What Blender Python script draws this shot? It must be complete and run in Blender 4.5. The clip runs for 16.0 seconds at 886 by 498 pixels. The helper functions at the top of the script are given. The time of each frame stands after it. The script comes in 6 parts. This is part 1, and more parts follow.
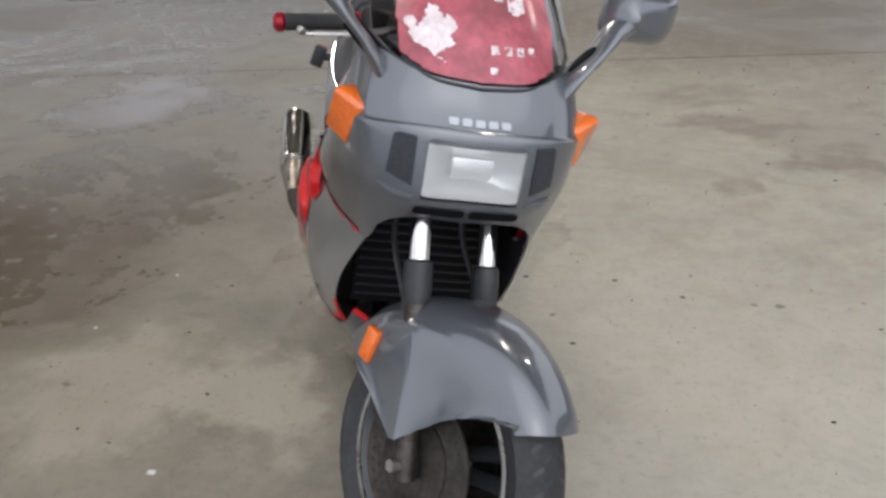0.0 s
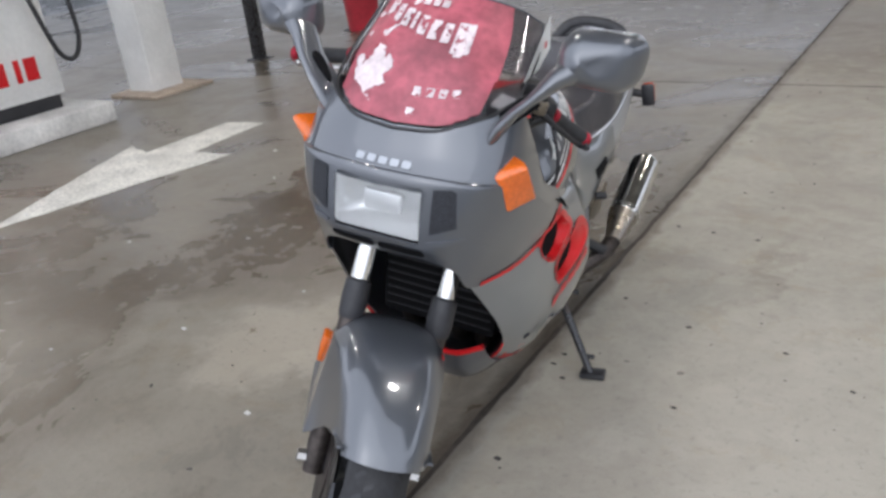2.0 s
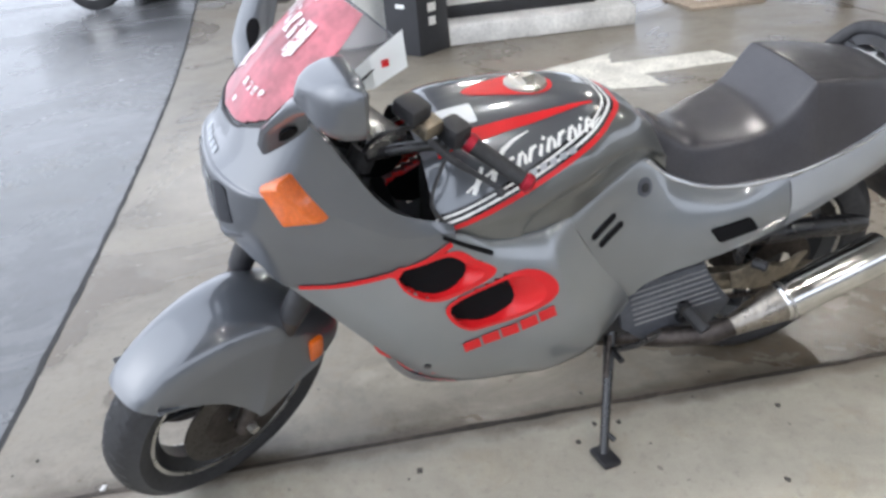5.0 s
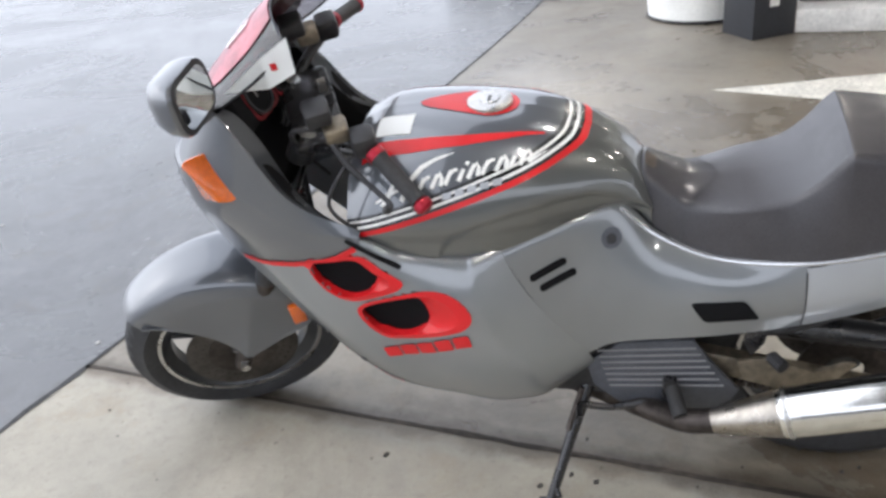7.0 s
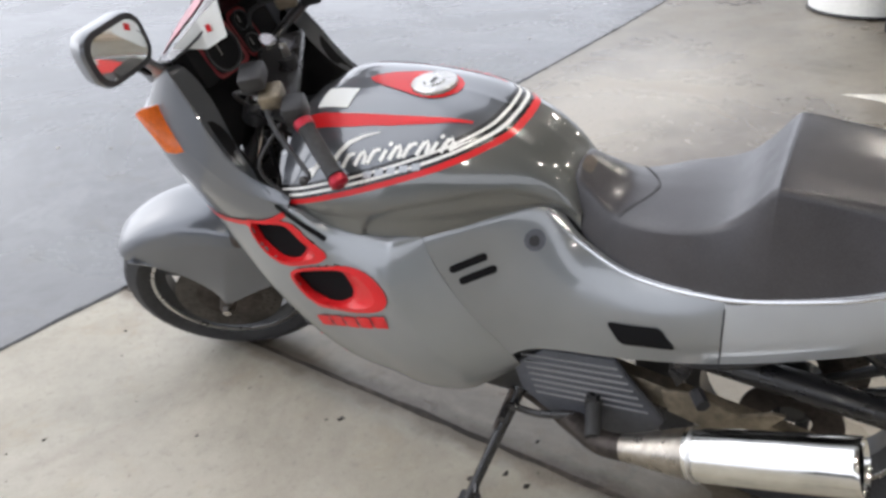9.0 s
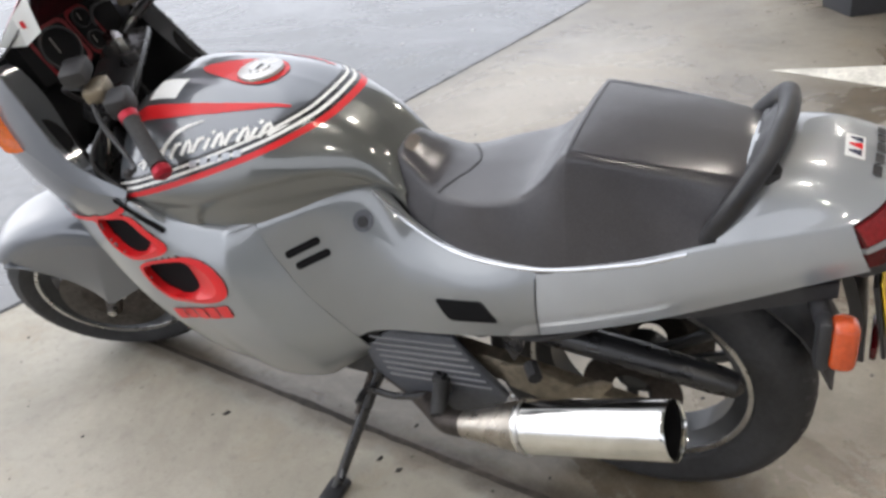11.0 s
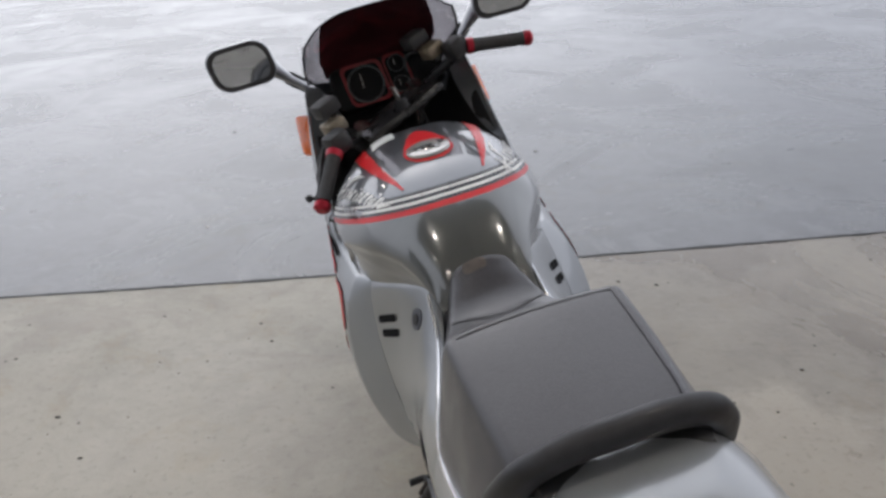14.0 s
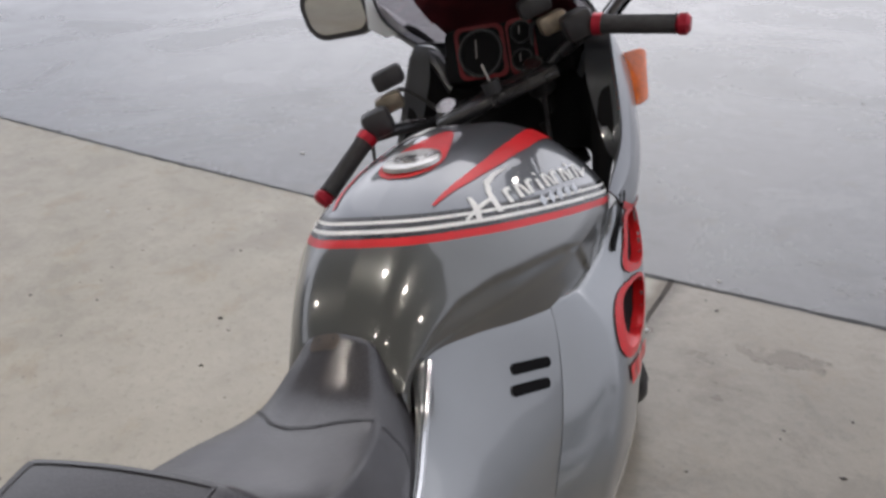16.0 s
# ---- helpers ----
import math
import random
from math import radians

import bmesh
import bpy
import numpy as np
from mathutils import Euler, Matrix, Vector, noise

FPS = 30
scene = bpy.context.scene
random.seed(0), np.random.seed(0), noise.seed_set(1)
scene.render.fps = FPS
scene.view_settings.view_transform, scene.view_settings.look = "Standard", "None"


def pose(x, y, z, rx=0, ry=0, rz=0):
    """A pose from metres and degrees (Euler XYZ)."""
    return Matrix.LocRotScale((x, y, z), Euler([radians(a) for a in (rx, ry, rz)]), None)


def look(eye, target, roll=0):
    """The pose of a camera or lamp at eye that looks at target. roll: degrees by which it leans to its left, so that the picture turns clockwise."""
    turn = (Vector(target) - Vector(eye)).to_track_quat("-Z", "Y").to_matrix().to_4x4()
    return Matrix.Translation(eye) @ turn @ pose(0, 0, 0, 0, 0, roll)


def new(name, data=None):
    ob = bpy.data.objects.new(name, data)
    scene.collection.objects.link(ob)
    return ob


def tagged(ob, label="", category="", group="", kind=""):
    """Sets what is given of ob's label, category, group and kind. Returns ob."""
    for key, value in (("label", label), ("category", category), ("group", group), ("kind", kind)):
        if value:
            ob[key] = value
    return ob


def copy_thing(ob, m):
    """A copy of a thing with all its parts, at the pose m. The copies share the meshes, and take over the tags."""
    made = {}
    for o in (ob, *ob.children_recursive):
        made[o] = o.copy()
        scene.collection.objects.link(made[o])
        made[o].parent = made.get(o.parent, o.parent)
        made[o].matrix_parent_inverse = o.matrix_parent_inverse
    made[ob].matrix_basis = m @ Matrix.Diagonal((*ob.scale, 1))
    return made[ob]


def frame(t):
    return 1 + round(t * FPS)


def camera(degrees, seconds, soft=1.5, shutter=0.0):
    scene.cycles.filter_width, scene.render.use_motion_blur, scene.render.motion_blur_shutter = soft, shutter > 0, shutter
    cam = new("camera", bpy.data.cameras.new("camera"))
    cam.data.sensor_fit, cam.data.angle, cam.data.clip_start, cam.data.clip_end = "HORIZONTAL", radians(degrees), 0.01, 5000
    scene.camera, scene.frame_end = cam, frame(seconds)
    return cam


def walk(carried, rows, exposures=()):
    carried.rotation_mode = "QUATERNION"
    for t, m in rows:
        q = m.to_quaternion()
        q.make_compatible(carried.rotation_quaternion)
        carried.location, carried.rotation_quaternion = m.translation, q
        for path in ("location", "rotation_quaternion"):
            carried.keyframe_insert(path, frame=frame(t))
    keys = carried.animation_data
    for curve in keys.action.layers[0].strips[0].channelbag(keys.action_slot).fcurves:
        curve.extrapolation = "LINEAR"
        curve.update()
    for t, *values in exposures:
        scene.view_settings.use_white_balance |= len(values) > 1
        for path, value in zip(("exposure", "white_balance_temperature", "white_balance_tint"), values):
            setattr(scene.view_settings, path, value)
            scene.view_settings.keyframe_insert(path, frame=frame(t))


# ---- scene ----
from mathutils.bvhtree import BVHTree
from mathutils.geometry import tessellate_polygon

cam = camera(57.2, 16.0, soft=3.0, shutter=0.0)
PATH = [
    (0, (0.346, -0.064, 1.356), (0.027, 1.707, 0.482), -1.4),
    (0.5, (0.624, -0.034, 1.344), (-0.094, 1.611, 0.463), -4.1),
    (1, (0.856, 0.035, 1.358), (0.028, 1.648, 0.515), -4.6),
    (1.5, (1.043, 0.224, 1.376), (0.062, 1.742, 0.52), -2.6),
    (2, (1.276, 0.361, 1.368), (-0.035, 1.642, 0.568), -6.5),
    (2.5, (1.499, 0.529, 1.394), (0.084, 1.711, 0.619), -5.3),
    (3, (1.625, 0.788, 1.387), (0.13, 1.846, 0.583), -2.5),
    (3.5, (1.722, 1.067, 1.38), (0.038, 1.788, 0.577), -6.0),
    (4, (1.754, 1.336, 1.393), (-0.037, 1.711, 0.585), -6.4),
    (6.5, (1.413, 2.554, 1.393), (-0.171, 1.748, 0.475), -6.6),
    (7, (1.323, 2.758, 1.404), (-0.131, 1.714, 0.511), -6.1),
    (7.5, (1.148, 2.896, 1.373), (-0.216, 1.751, 0.463), -2.6),
    (8, (1.027, 3.047, 1.391), (-0.098, 1.687, 0.45), -3.8),
    (10.5, (0.949, 3.155, 1.363), (-0.284, 1.887, 0.43), -4.1),
    (11, (0.769, 3.336, 1.331), (-0.395, 2.006, 0.394), -6.7),
    (11.5, (0.596, 3.371, 1.32), (-0.558, 2.044, 0.367), -4.5),
    (12, (0.432, 3.487, 1.318), (-0.501, 1.996, 0.366), -6.9),
    (12.5, (0.274, 3.645, 1.352), (-0.45, 2.069, 0.355), -5.3),
    (13, (0.104, 3.628, 1.349), (-0.424, 1.958, 0.383), -1.9),
    (13.5, (-0.078, 3.585, 1.373), (-0.314, 1.798, 0.508), -2.7),
    (14, (-0.294, 3.533, 1.389), (-0.029, 1.71, 0.61), -3.5),
    (14.5, (-0.437, 3.388, 1.362), (0.057, 1.62, 0.568), -1.9),
    (15, (-0.601, 3.171, 1.381), (0.064, 1.481, 0.543), -2.3),
    (15.5, (-0.804, 3.028, 1.329), (0.175, 1.479, 0.527), -4.2),
    (16, (-0.87, 2.763, 1.37), (0.344, 1.455, 0.467), -2.6),
]
# seconds, exposure in stops, white balance in kelvin and tint
LIGHT = [(0.0, 0.41, 6150, 10), (1.5, 0.44, 5950, 10.5), (2.5, 0.58, 5800, 11), (3.5, 0.94, 5620, 9.5), (4.0, 0.96, 5700, 9), (6.5, 1.0, 5950, 9.5), (7.5, 0.84, 6050, 10.5), (11.5, 0.86, 6200, 10),
         (12.5, 0.8, 6150, 10), (13.0, 0.61, 6150, 10), (13.5, 0.34, 6050, 10), (14.5, 0.0, 6150, 12.5), (15.5, 0.02, 6180, 12.5), (16.0, 0.2, 6200, 13)]
walk(cam, [(t, look(eye, target, roll)) for t, eye, target, roll in PATH], LIGHT)

# ---------------------------------------------------------------- light
world = bpy.data.worlds.new("sky")
scene.world = world
world.use_nodes = True
wn = world.node_tree
sky = wn.nodes.new("ShaderNodeTexSky")
sky.sky_type, sky.sun_disc = "NISHITA", False
sky.sun_elevation, sky.sun_rotation = radians(35), radians(153)
sky.air_density, sky.dust_density, sky.ozone_density = 2.0, 6.0, 1.0
veil = wn.nodes.new("ShaderNodeHueSaturation")
veil.inputs["Saturation"].default_value = 0.3
wn.links.new(sky.outputs["Color"], veil.inputs["Color"])
# an even layer of cloud over most of the sky
cloud = wn.nodes.new("ShaderNodeMix")
cloud.data_type = "RGBA"
cloud.inputs["Factor"].default_value = 0.87
cloud.inputs["B"].default_value = (7.7, 7.75, 8.15, 1)
wn.links.new(veil.outputs["Color"], cloud.inputs["A"])
wn.links.new(cloud.outputs["Result"], wn.nodes["Background"].inputs["Color"])
wn.nodes["Background"].inputs["Strength"].default_value = 0.13
sun_data = bpy.data.lights.new("sun", "SUN")
sun_data.energy, sun_data.angle, sun_data.color = 0.5, radians(80), (1.0, 0.97, 0.93)
sun = new("sun", sun_data)
sun.matrix_world = look((6.4, -12.6, 9.9), (0, 0, 0))


# ---------------------------------------------------------------- materials
def shader(name, base, rough=0.5, metal=0.0, coat=0.0, coat_rough=0.05, grain=0.0, scale=40.0, stain=0.0, stain_scale=3.0,
           bump=0.0, bump_scale=200.0, rough_var=0.0, spec=0.5, coat_ior=1.5):
    """A Principled surface with variation at two scales and fine relief."""
    m = bpy.data.materials.new(name)
    m.use_nodes = True
    n, l = m.node_tree.nodes, m.node_tree.links
    p = n["Principled BSDF"]
    p.inputs["Base Color"].default_value = (*base, 1)
    p.inputs["Roughness"].default_value, p.inputs["Metallic"].default_value = rough, metal
    p.inputs["Coat Weight"].default_value, p.inputs["Coat Roughness"].default_value = coat, coat_rough
    p.inputs["Specular IOR Level"].default_value, p.inputs["Coat IOR"].default_value = spec, coat_ior
    tc = n.new("ShaderNodeTexCoord")
    last = None
    if grain or stain:
        mixes = []
        for amount, sc, det in ((grain, scale, 3.0), (stain, stain_scale, 6.0)):
            if not amount:
                continue
            t = n.new("ShaderNodeTexNoise")
            t.inputs["Scale"].default_value, t.inputs["Detail"].default_value = sc, det
            l.new(tc.outputs["Object"], t.inputs["Vector"])
            r = n.new("ShaderNodeMapRange")
            r.inputs["From Min"].default_value, r.inputs["From Max"].default_value = 0.3, 0.7
            r.inputs["To Min"].default_value, r.inputs["To Max"].default_value = 1 - amount, 1 + amount
            l.new(t.outputs["Fac"], r.inputs["Value"])
            mixes.append(r)
        last = mixes[0].outputs["Result"]
        if len(mixes) > 1:
            mul = n.new("ShaderNodeMath")
            mul.operation = "MULTIPLY"
            l.new(mixes[0].outputs["Result"], mul.inputs[0])
            l.new(mixes[1].outputs["Result"], mul.inputs[1])
            last = mul.outputs["Value"]
        sc = n.new("ShaderNodeVectorMath")
        sc.operation = "SCALE"
        sc.inputs[0].default_value = base
        l.new(last, sc.inputs["Scale"])
        l.new(sc.outputs["Vector"], p.inputs["Base Color"])
    if rough_var:
        t = n.new("ShaderNodeTexNoise")
        t.inputs["Scale"].default_value, t.inputs["Detail"].default_value = stain_scale * 2, 5.0
        l.new(tc.outputs["Object"], t.inputs["Vector"])
        r = n.new("ShaderNodeMapRange")
        r.inputs["From Min"].default_value, r.inputs["From Max"].default_value = 0.35, 0.65
        r.inputs["To Min"].default_value, r.inputs["To Max"].default_value = max(0.02, rough - rough_var), rough + rough_var
        l.new(t.outputs["Fac"], r.inputs["Value"])
        l.new(r.outputs["Result"], p.inputs["Roughness"])
    if bump:
        t = n.new("ShaderNodeTexNoise")
        t.inputs["Scale"].default_value, t.inputs["Detail"].default_value = bump_scale, 4.0
        l.new(tc.outputs["Object"], t.inputs["Vector"])
        b = n.new("ShaderNodeBump")
        b.inputs["Strength"].default_value, b.inputs["Distance"].default_value = bump, 0.004
        l.new(t.outputs["Fac"], b.inputs["Height"])
        l.new(b.outputs["Normal"], p.inputs["Normal"])
    return m


def glass(name, colour, rough=0.03, ior=1.45, transmit=1.0):
    m = bpy.data.materials.new(name)
    m.use_nodes = True
    p = m.node_tree.nodes["Principled BSDF"]
    p.inputs["Base Color"].default_value = (*colour, 1)
    p.inputs["Roughness"].default_value, p.inputs["IOR"].default_value = rough, ior
    p.inputs["Transmission Weight"].default_value = transmit
    return m


PAINT_DARK = shader("dark grey metallic paint", (0.118, 0.126, 0.141), 0.30, 0.5, 1.0, 0.03, stain=0.06, stain_scale=5, coat_ior=1.7)
PAINT_MID = shader("pewter grey metallic paint", (0.235, 0.248, 0.262), 0.30, 0.5, 1.0, 0.03, stain=0.06, stain_scale=5, coat_ior=1.7)
PAINT_SILVER = shader("silver grey metallic paint", (0.335, 0.352, 0.372), 0.33, 0.3, 1.0, 0.03, stain=0.06, stain_scale=6, coat_ior=1.7)
# shaded copy of the silver: darker side light is put into the colour
PAINT_SILVER_SHADED = shader("silver grey metallic paint, shaded", (0.195, 0.206, 0.216), 0.30, 0.45, 1.0, 0.03, stain=0.06, stain_scale=6, coat_ior=1.7)
# paler than the panel paint: the edge's sky highlight is in the colour
EDGE_GLINT = shader("silver paint edge with painted highlight", (0.62, 0.63, 0.65), 0.22, 0.8, 1.0, 0.03)
PAINT_TANK = shader("grey tank paint", (0.120, 0.125, 0.122), 0.30, 0.5, 1.0, 0.03, stain=0.06, stain_scale=5, coat_ior=1.7)
RED = shader("red paint", (0.60, 0.012, 0.016), 0.4, 0, 0.25, 0.06, stain=0.1, stain_scale=12, spec=0.3)
WHITE_PAINT = shader("white decal", (0.82, 0.82, 0.80), 0.4, stain=0.06, stain_scale=20)
BLACK = shader("black plastic", (0.022, 0.022, 0.025), 0.46, grain=0.2, scale=60, stain=0.2, stain_scale=8, rough_var=0.12)
BLACK_GLOSS = shader("black enamel", (0.015, 0.015, 0.017), 0.3, 0, 0.25, 0.1, stain=0.25, stain_scale=10, rough_var=0.1)
ENGINE = shader("grey engine casting", (0.05, 0.05, 0.053), 0.55, 0.5, grain=0.2, scale=120, stain=0.35, stain_scale=9, bump=0.4)
GREY_PLATE = shader("blue grey moulded cover", (0.075, 0.08, 0.095), 0.5, 0.1, grain=0.12, scale=90, stain=0.15, stain_scale=9, bump=0.1)
RIB = shader("lighter grey rib", (0.26, 0.265, 0.28), 0.42, 0.5)
VINYL = shader("black vinyl", (0.040, 0.038, 0.043), 0.42, 0, 0.7, 0.22, grain=0.15, scale=300, stain=0.25, stain_scale=7, bump=0.25, bump_scale=420, rough_var=0.08, spec=0.28)
RUBBER = shader("tyre rubber", (0.030, 0.030, 0.032), 0.68, grain=0.2, scale=90, stain=0.3, stain_scale=9, bump=0.15)
CHROME = shader("polished metal", (0.75, 0.74, 0.71), 0.14, 1.0, grain=0.05, scale=50, stain=0.12, stain_scale=12, rough_var=0.06)
STEEL = shader("brushed steel", (0.55, 0.54, 0.52), 0.33, 1.0, grain=0.1, scale=80, stain=0.2, stain_scale=14, rough_var=0.1)
RIM_PAINT = shader("grey rim paint", (0.034, 0.036, 0.040), 0.4, 0.3, 0.4, 0.1, stain=0.25, stain_scale=12)
TARNISHED = shader("tarnished steel", (0.36, 0.33, 0.29), 0.34, 1.0, grain=0.15, scale=60, stain=0.3, stain_scale=14, rough_var=0.1)
DARK_METAL = shader("oily dark metal", (0.07, 0.06, 0.055), 0.5, 0.8, grain=0.25, scale=70, stain=0.4, stain_scale=14)
AMBER_DEEP = shader("deep amber lens", (0.52, 0.070, 0.010), 0.2, 0, 0.8, 0.05, grain=0.12, scale=130, stain=0.15, stain_scale=20, bump=0.3, bump_scale=260)
AMBER = shader("amber lens", (0.74, 0.145, 0.010), 0.18, 0, 0.8, 0.04, grain=0.12, scale=130, stain=0.12, stain_scale=20, bump=0.3, bump_scale=260)
RED_LENS = shader("dark red lens", (0.075, 0.002, 0.004), 0.08, 0, 0.35, 0.04, grain=0.15, scale=160, stain=0.2, stain_scale=16, bump=0.08, bump_scale=300, spec=0.35)
RED_LENS_LIGHT = shader("bright red lens", (0.25, 0.007, 0.011), 0.08, 0, 0.35, 0.04, grain=0.2, scale=120, stain=0.2, stain_scale=20)
DIAL_PALE = shader("dull dial print", (0.22, 0.21, 0.20), 0.5)
DIAL_RED = shader("dull red dial rim", (0.22, 0.010, 0.016), 0.4)
DISC_METAL = shader("brown brake disc", (0.09, 0.082, 0.075), 0.45, 0.8, grain=0.2, scale=60, stain=0.35, stain_scale=16)
NOSE_LETTER = shader("silver letter film", (0.45, 0.47, 0.50), 0.3, 0.4)
TAN_METAL = shader("tarnished tan casting", (0.25, 0.215, 0.165), 0.42, 0.7, grain=0.2, scale=70, stain=0.35, stain_scale=20)
RED_ANOD = shader("red anodised aluminium", (0.36, 0.012, 0.03), 0.35, 0.5, stain=0.1, stain_scale=30)
YELLOW = shader("yellow plate", (0.80, 0.56, 0.04), 0.45, stain=0.12, stain_scale=14)
NAVY = shader("dark blue characters", (0.02, 0.025, 0.06), 0.5)
SCREEN_CLEAR = glass("tinted screen plastic", (0.40, 0.38, 0.40), 0.05)
LENS_GLASS = glass("headlamp glass", (0.97, 0.98, 0.98), 0.14)
MIRROR_GLASS = shader("mirror", (0.86, 0.88, 0.88), 0.03, 1.0)
SILVER_REFLECTOR = shader("lamp reflector", (0.95, 0.95, 0.95), 0.3, 0.45)
DECAL_RED = shader("faded red film", (0.39, 0.085, 0.112), 0.4, 0, 0.4, 0.15, grain=0.15, scale=60, stain=0.35, stain_scale=14)
DECAL_WHITE = shader("peeling pale film", (0.72, 0.62, 0.63), 0.5, grain=0.15, scale=90, stain=0.2, stain_scale=18)
CARD = shader("white card", (0.78, 0.80, 0.80), 0.5, stain=0.06, stain_scale=12)


# ---------------------------------------------------------------- mesh helpers
def part(name, bm, material, parent=None, label="", sharp=38.0):
    """Links a bmesh as one mesh object under a thing or a part."""
    bmesh.ops.recalc_face_normals(bm, faces=bm.faces)
    for fc in bm.faces:
        fc.smooth = True
    lim = radians(sharp)
    for e in bm.edges:
        if len(e.link_faces) == 2 and e.calc_face_angle(0) > lim:
            e.smooth = False
    me = bpy.data.meshes.new(name)
    bm.to_mesh(me)
    bm.free()
    me.materials.append(material)
    ob = new(name, me)
    if parent:
        ob.parent = parent
    if label:
        tagged(ob, label)
    return ob


def thing(name, label, category, m=None, group="", kind=""):
    ob = new(name)
    ob.empty_display_size = 0.1
    if m is not None:
        ob.matrix_world = m
    return tagged(ob, label, category, group, kind)


def spline(pts, t):
    """Catmull-Rom through pts, t from 0 to 1."""
    n = len(pts) - 1
    x = min(max(t, 0.0), 1.0) * n
    i = min(int(x), n - 1)
    u = x - i
    a, b = Vector(pts[i]), Vector(pts[i + 1])
    p = Vector(pts[i - 1]) if i else 2 * a - b
    q = Vector(pts[i + 2]) if i + 2 <= n else 2 * b - a
    return 0.5 * (2 * b * 0 + 2 * a + (b - p) * u + (2 * p - 5 * a + 4 * b - q) * u * u + (3 * a - p - 3 * b + q) * u ** 3)


def surface(ctrl, nu, nv, cut=None, mirror=False, thick=0.0):
    """A sheet through rows of control points; cut(u, v) tells which cells stay open."""
    bm = bmesh.new()
    sides = (1, -1) if mirror else (1,)
    for s in sides:
        cols = [[spline(row, j / nv) for j in range(nv + 1)] for row in ctrl]
        grid = [[spline([c[j] for c in cols], i / nu) for j in range(nv + 1)] for i in range(nu + 1)]
        vs = [[bm.verts.new((p.x * s, p.y, p.z)) for p in row] for row in grid]
        for i in range(nu):
            for j in range(nv):
                if cut and cut((i + 0.5) / nu, (j + 0.5) / nv):
                    continue
                q = (vs[i][j], vs[i][j + 1], vs[i + 1][j + 1], vs[i + 1][j])
                bm.faces.new(q if s > 0 else q[::-1])
    bmesh.ops.remove_doubles(bm, verts=bm.verts, dist=0.0004)
    bmesh.ops.delete(bm, geom=[v for v in bm.verts if not v.link_faces], context="VERTS")
    if thick:
        bmesh.ops.recalc_face_normals(bm, faces=bm.faces)
        bmesh.ops.solidify(bm, geom=bm.faces[:], thickness=thick)
    return bm


def loft(rings, closed=True, caps=True, bm=None):
    """A skin over rings of equally many points."""
    bm = bm or bmesh.new()
    vs = [[bm.verts.new(p) for p in ring] for ring in rings]
    n = len(rings[0])
    for a, b in zip(vs, vs[1:]):
        for i in range(n if closed else n - 1):
            bm.faces.new((a[i], a[(i + 1) % n], b[(i + 1) % n], b[i]))
    if caps and closed:
        bm.faces.new(vs[0][::-1])
        bm.faces.new(vs[-1])
    return bm


def tube(pts, radius, n=10, steps=0, flat=1.0, bm=None, caps=True):
    """A bent tube; radius may be a list; flat squashes the section along its second axis."""
    if steps:
        pts = [spline(pts, i / steps) for i in range(steps + 1)]
    pts = [Vector(p) for p in pts]
    rs = radius if isinstance(radius, (list, tuple)) else [radius] * len(pts)
    if len(rs) != len(pts):
        rs = [rs[min(int(i / (len(pts) - 1) * (len(rs) - 1) + 0.5), len(rs) - 1)] for i in range(len(pts))]
    rings, side = [], None
    for i, p in enumerate(pts):
        d = (pts[min(i + 1, len(pts) - 1)] - pts[max(i - 1, 0)]).normalized()
        if side is None:
            side = d.orthogonal().normalized()
        side = (side - d * side.dot(d)).normalized()
        up = d.cross(side)
        rings.append([p + (side * math.cos(a) + up * math.sin(a) * flat) * rs[i] for a in (2 * math.pi * k / n for k in range(n))])
    return loft(rings, caps=caps, bm=bm)


def lathe(profile, n=48, centre=(0, 0, 0), axis="x", bm=None, start=0.0, sweep=1.0):
    """Turns a profile of (along, radius) round an axis."""
    c, bm = Vector(centre), bm or bmesh.new()
    full = sweep >= 1.0
    k = n if full else n + 1
    rings = []
    for i in range(k):
        a = start + 2 * math.pi * sweep * i / n
        ring = []
        for h, r in profile:
            v = {"x": (h, r * math.cos(a), r * math.sin(a)), "y": (r * math.sin(a), h, r * math.cos(a)), "z": (r * math.cos(a), r * math.sin(a), h)}[axis]
            ring.append(bm.verts.new(c + Vector(v)))
        rings.append(ring)
    for i in range(n):
        a, b = rings[i], rings[(i + 1) % k]
        for j in range(len(profile) - 1):
            bm.faces.new((a[j], a[j + 1], b[j + 1], b[j]))
    bmesh.ops.remove_doubles(bm, verts=bm.verts, dist=1e-5)
    return bm


def block(size, centre=(0, 0, 0), bevel=0.0, m=None, bm=None, segments=2):
    """A box with rounded edges."""
    own = bmesh.new()
    bmesh.ops.create_cube(own, size=1)
    bmesh.ops.scale(own, vec=size, verts=own.verts)
    if bevel:
        bmesh.ops.bevel(own, geom=own.edges[:], offset=bevel, segments=segments, affect="EDGES", profile=0.5)
    bmesh.ops.translate(own, vec=centre, verts=own.verts)
    if m is not None:
        bmesh.ops.transform(own, matrix=m, verts=own.verts)
    if bm is None:
        return own
    tmp = bpy.data.meshes.new("tmp")
    own.to_mesh(tmp)
    own.free()
    bm.from_mesh(tmp)
    bpy.data.meshes.remove(tmp)
    return bm


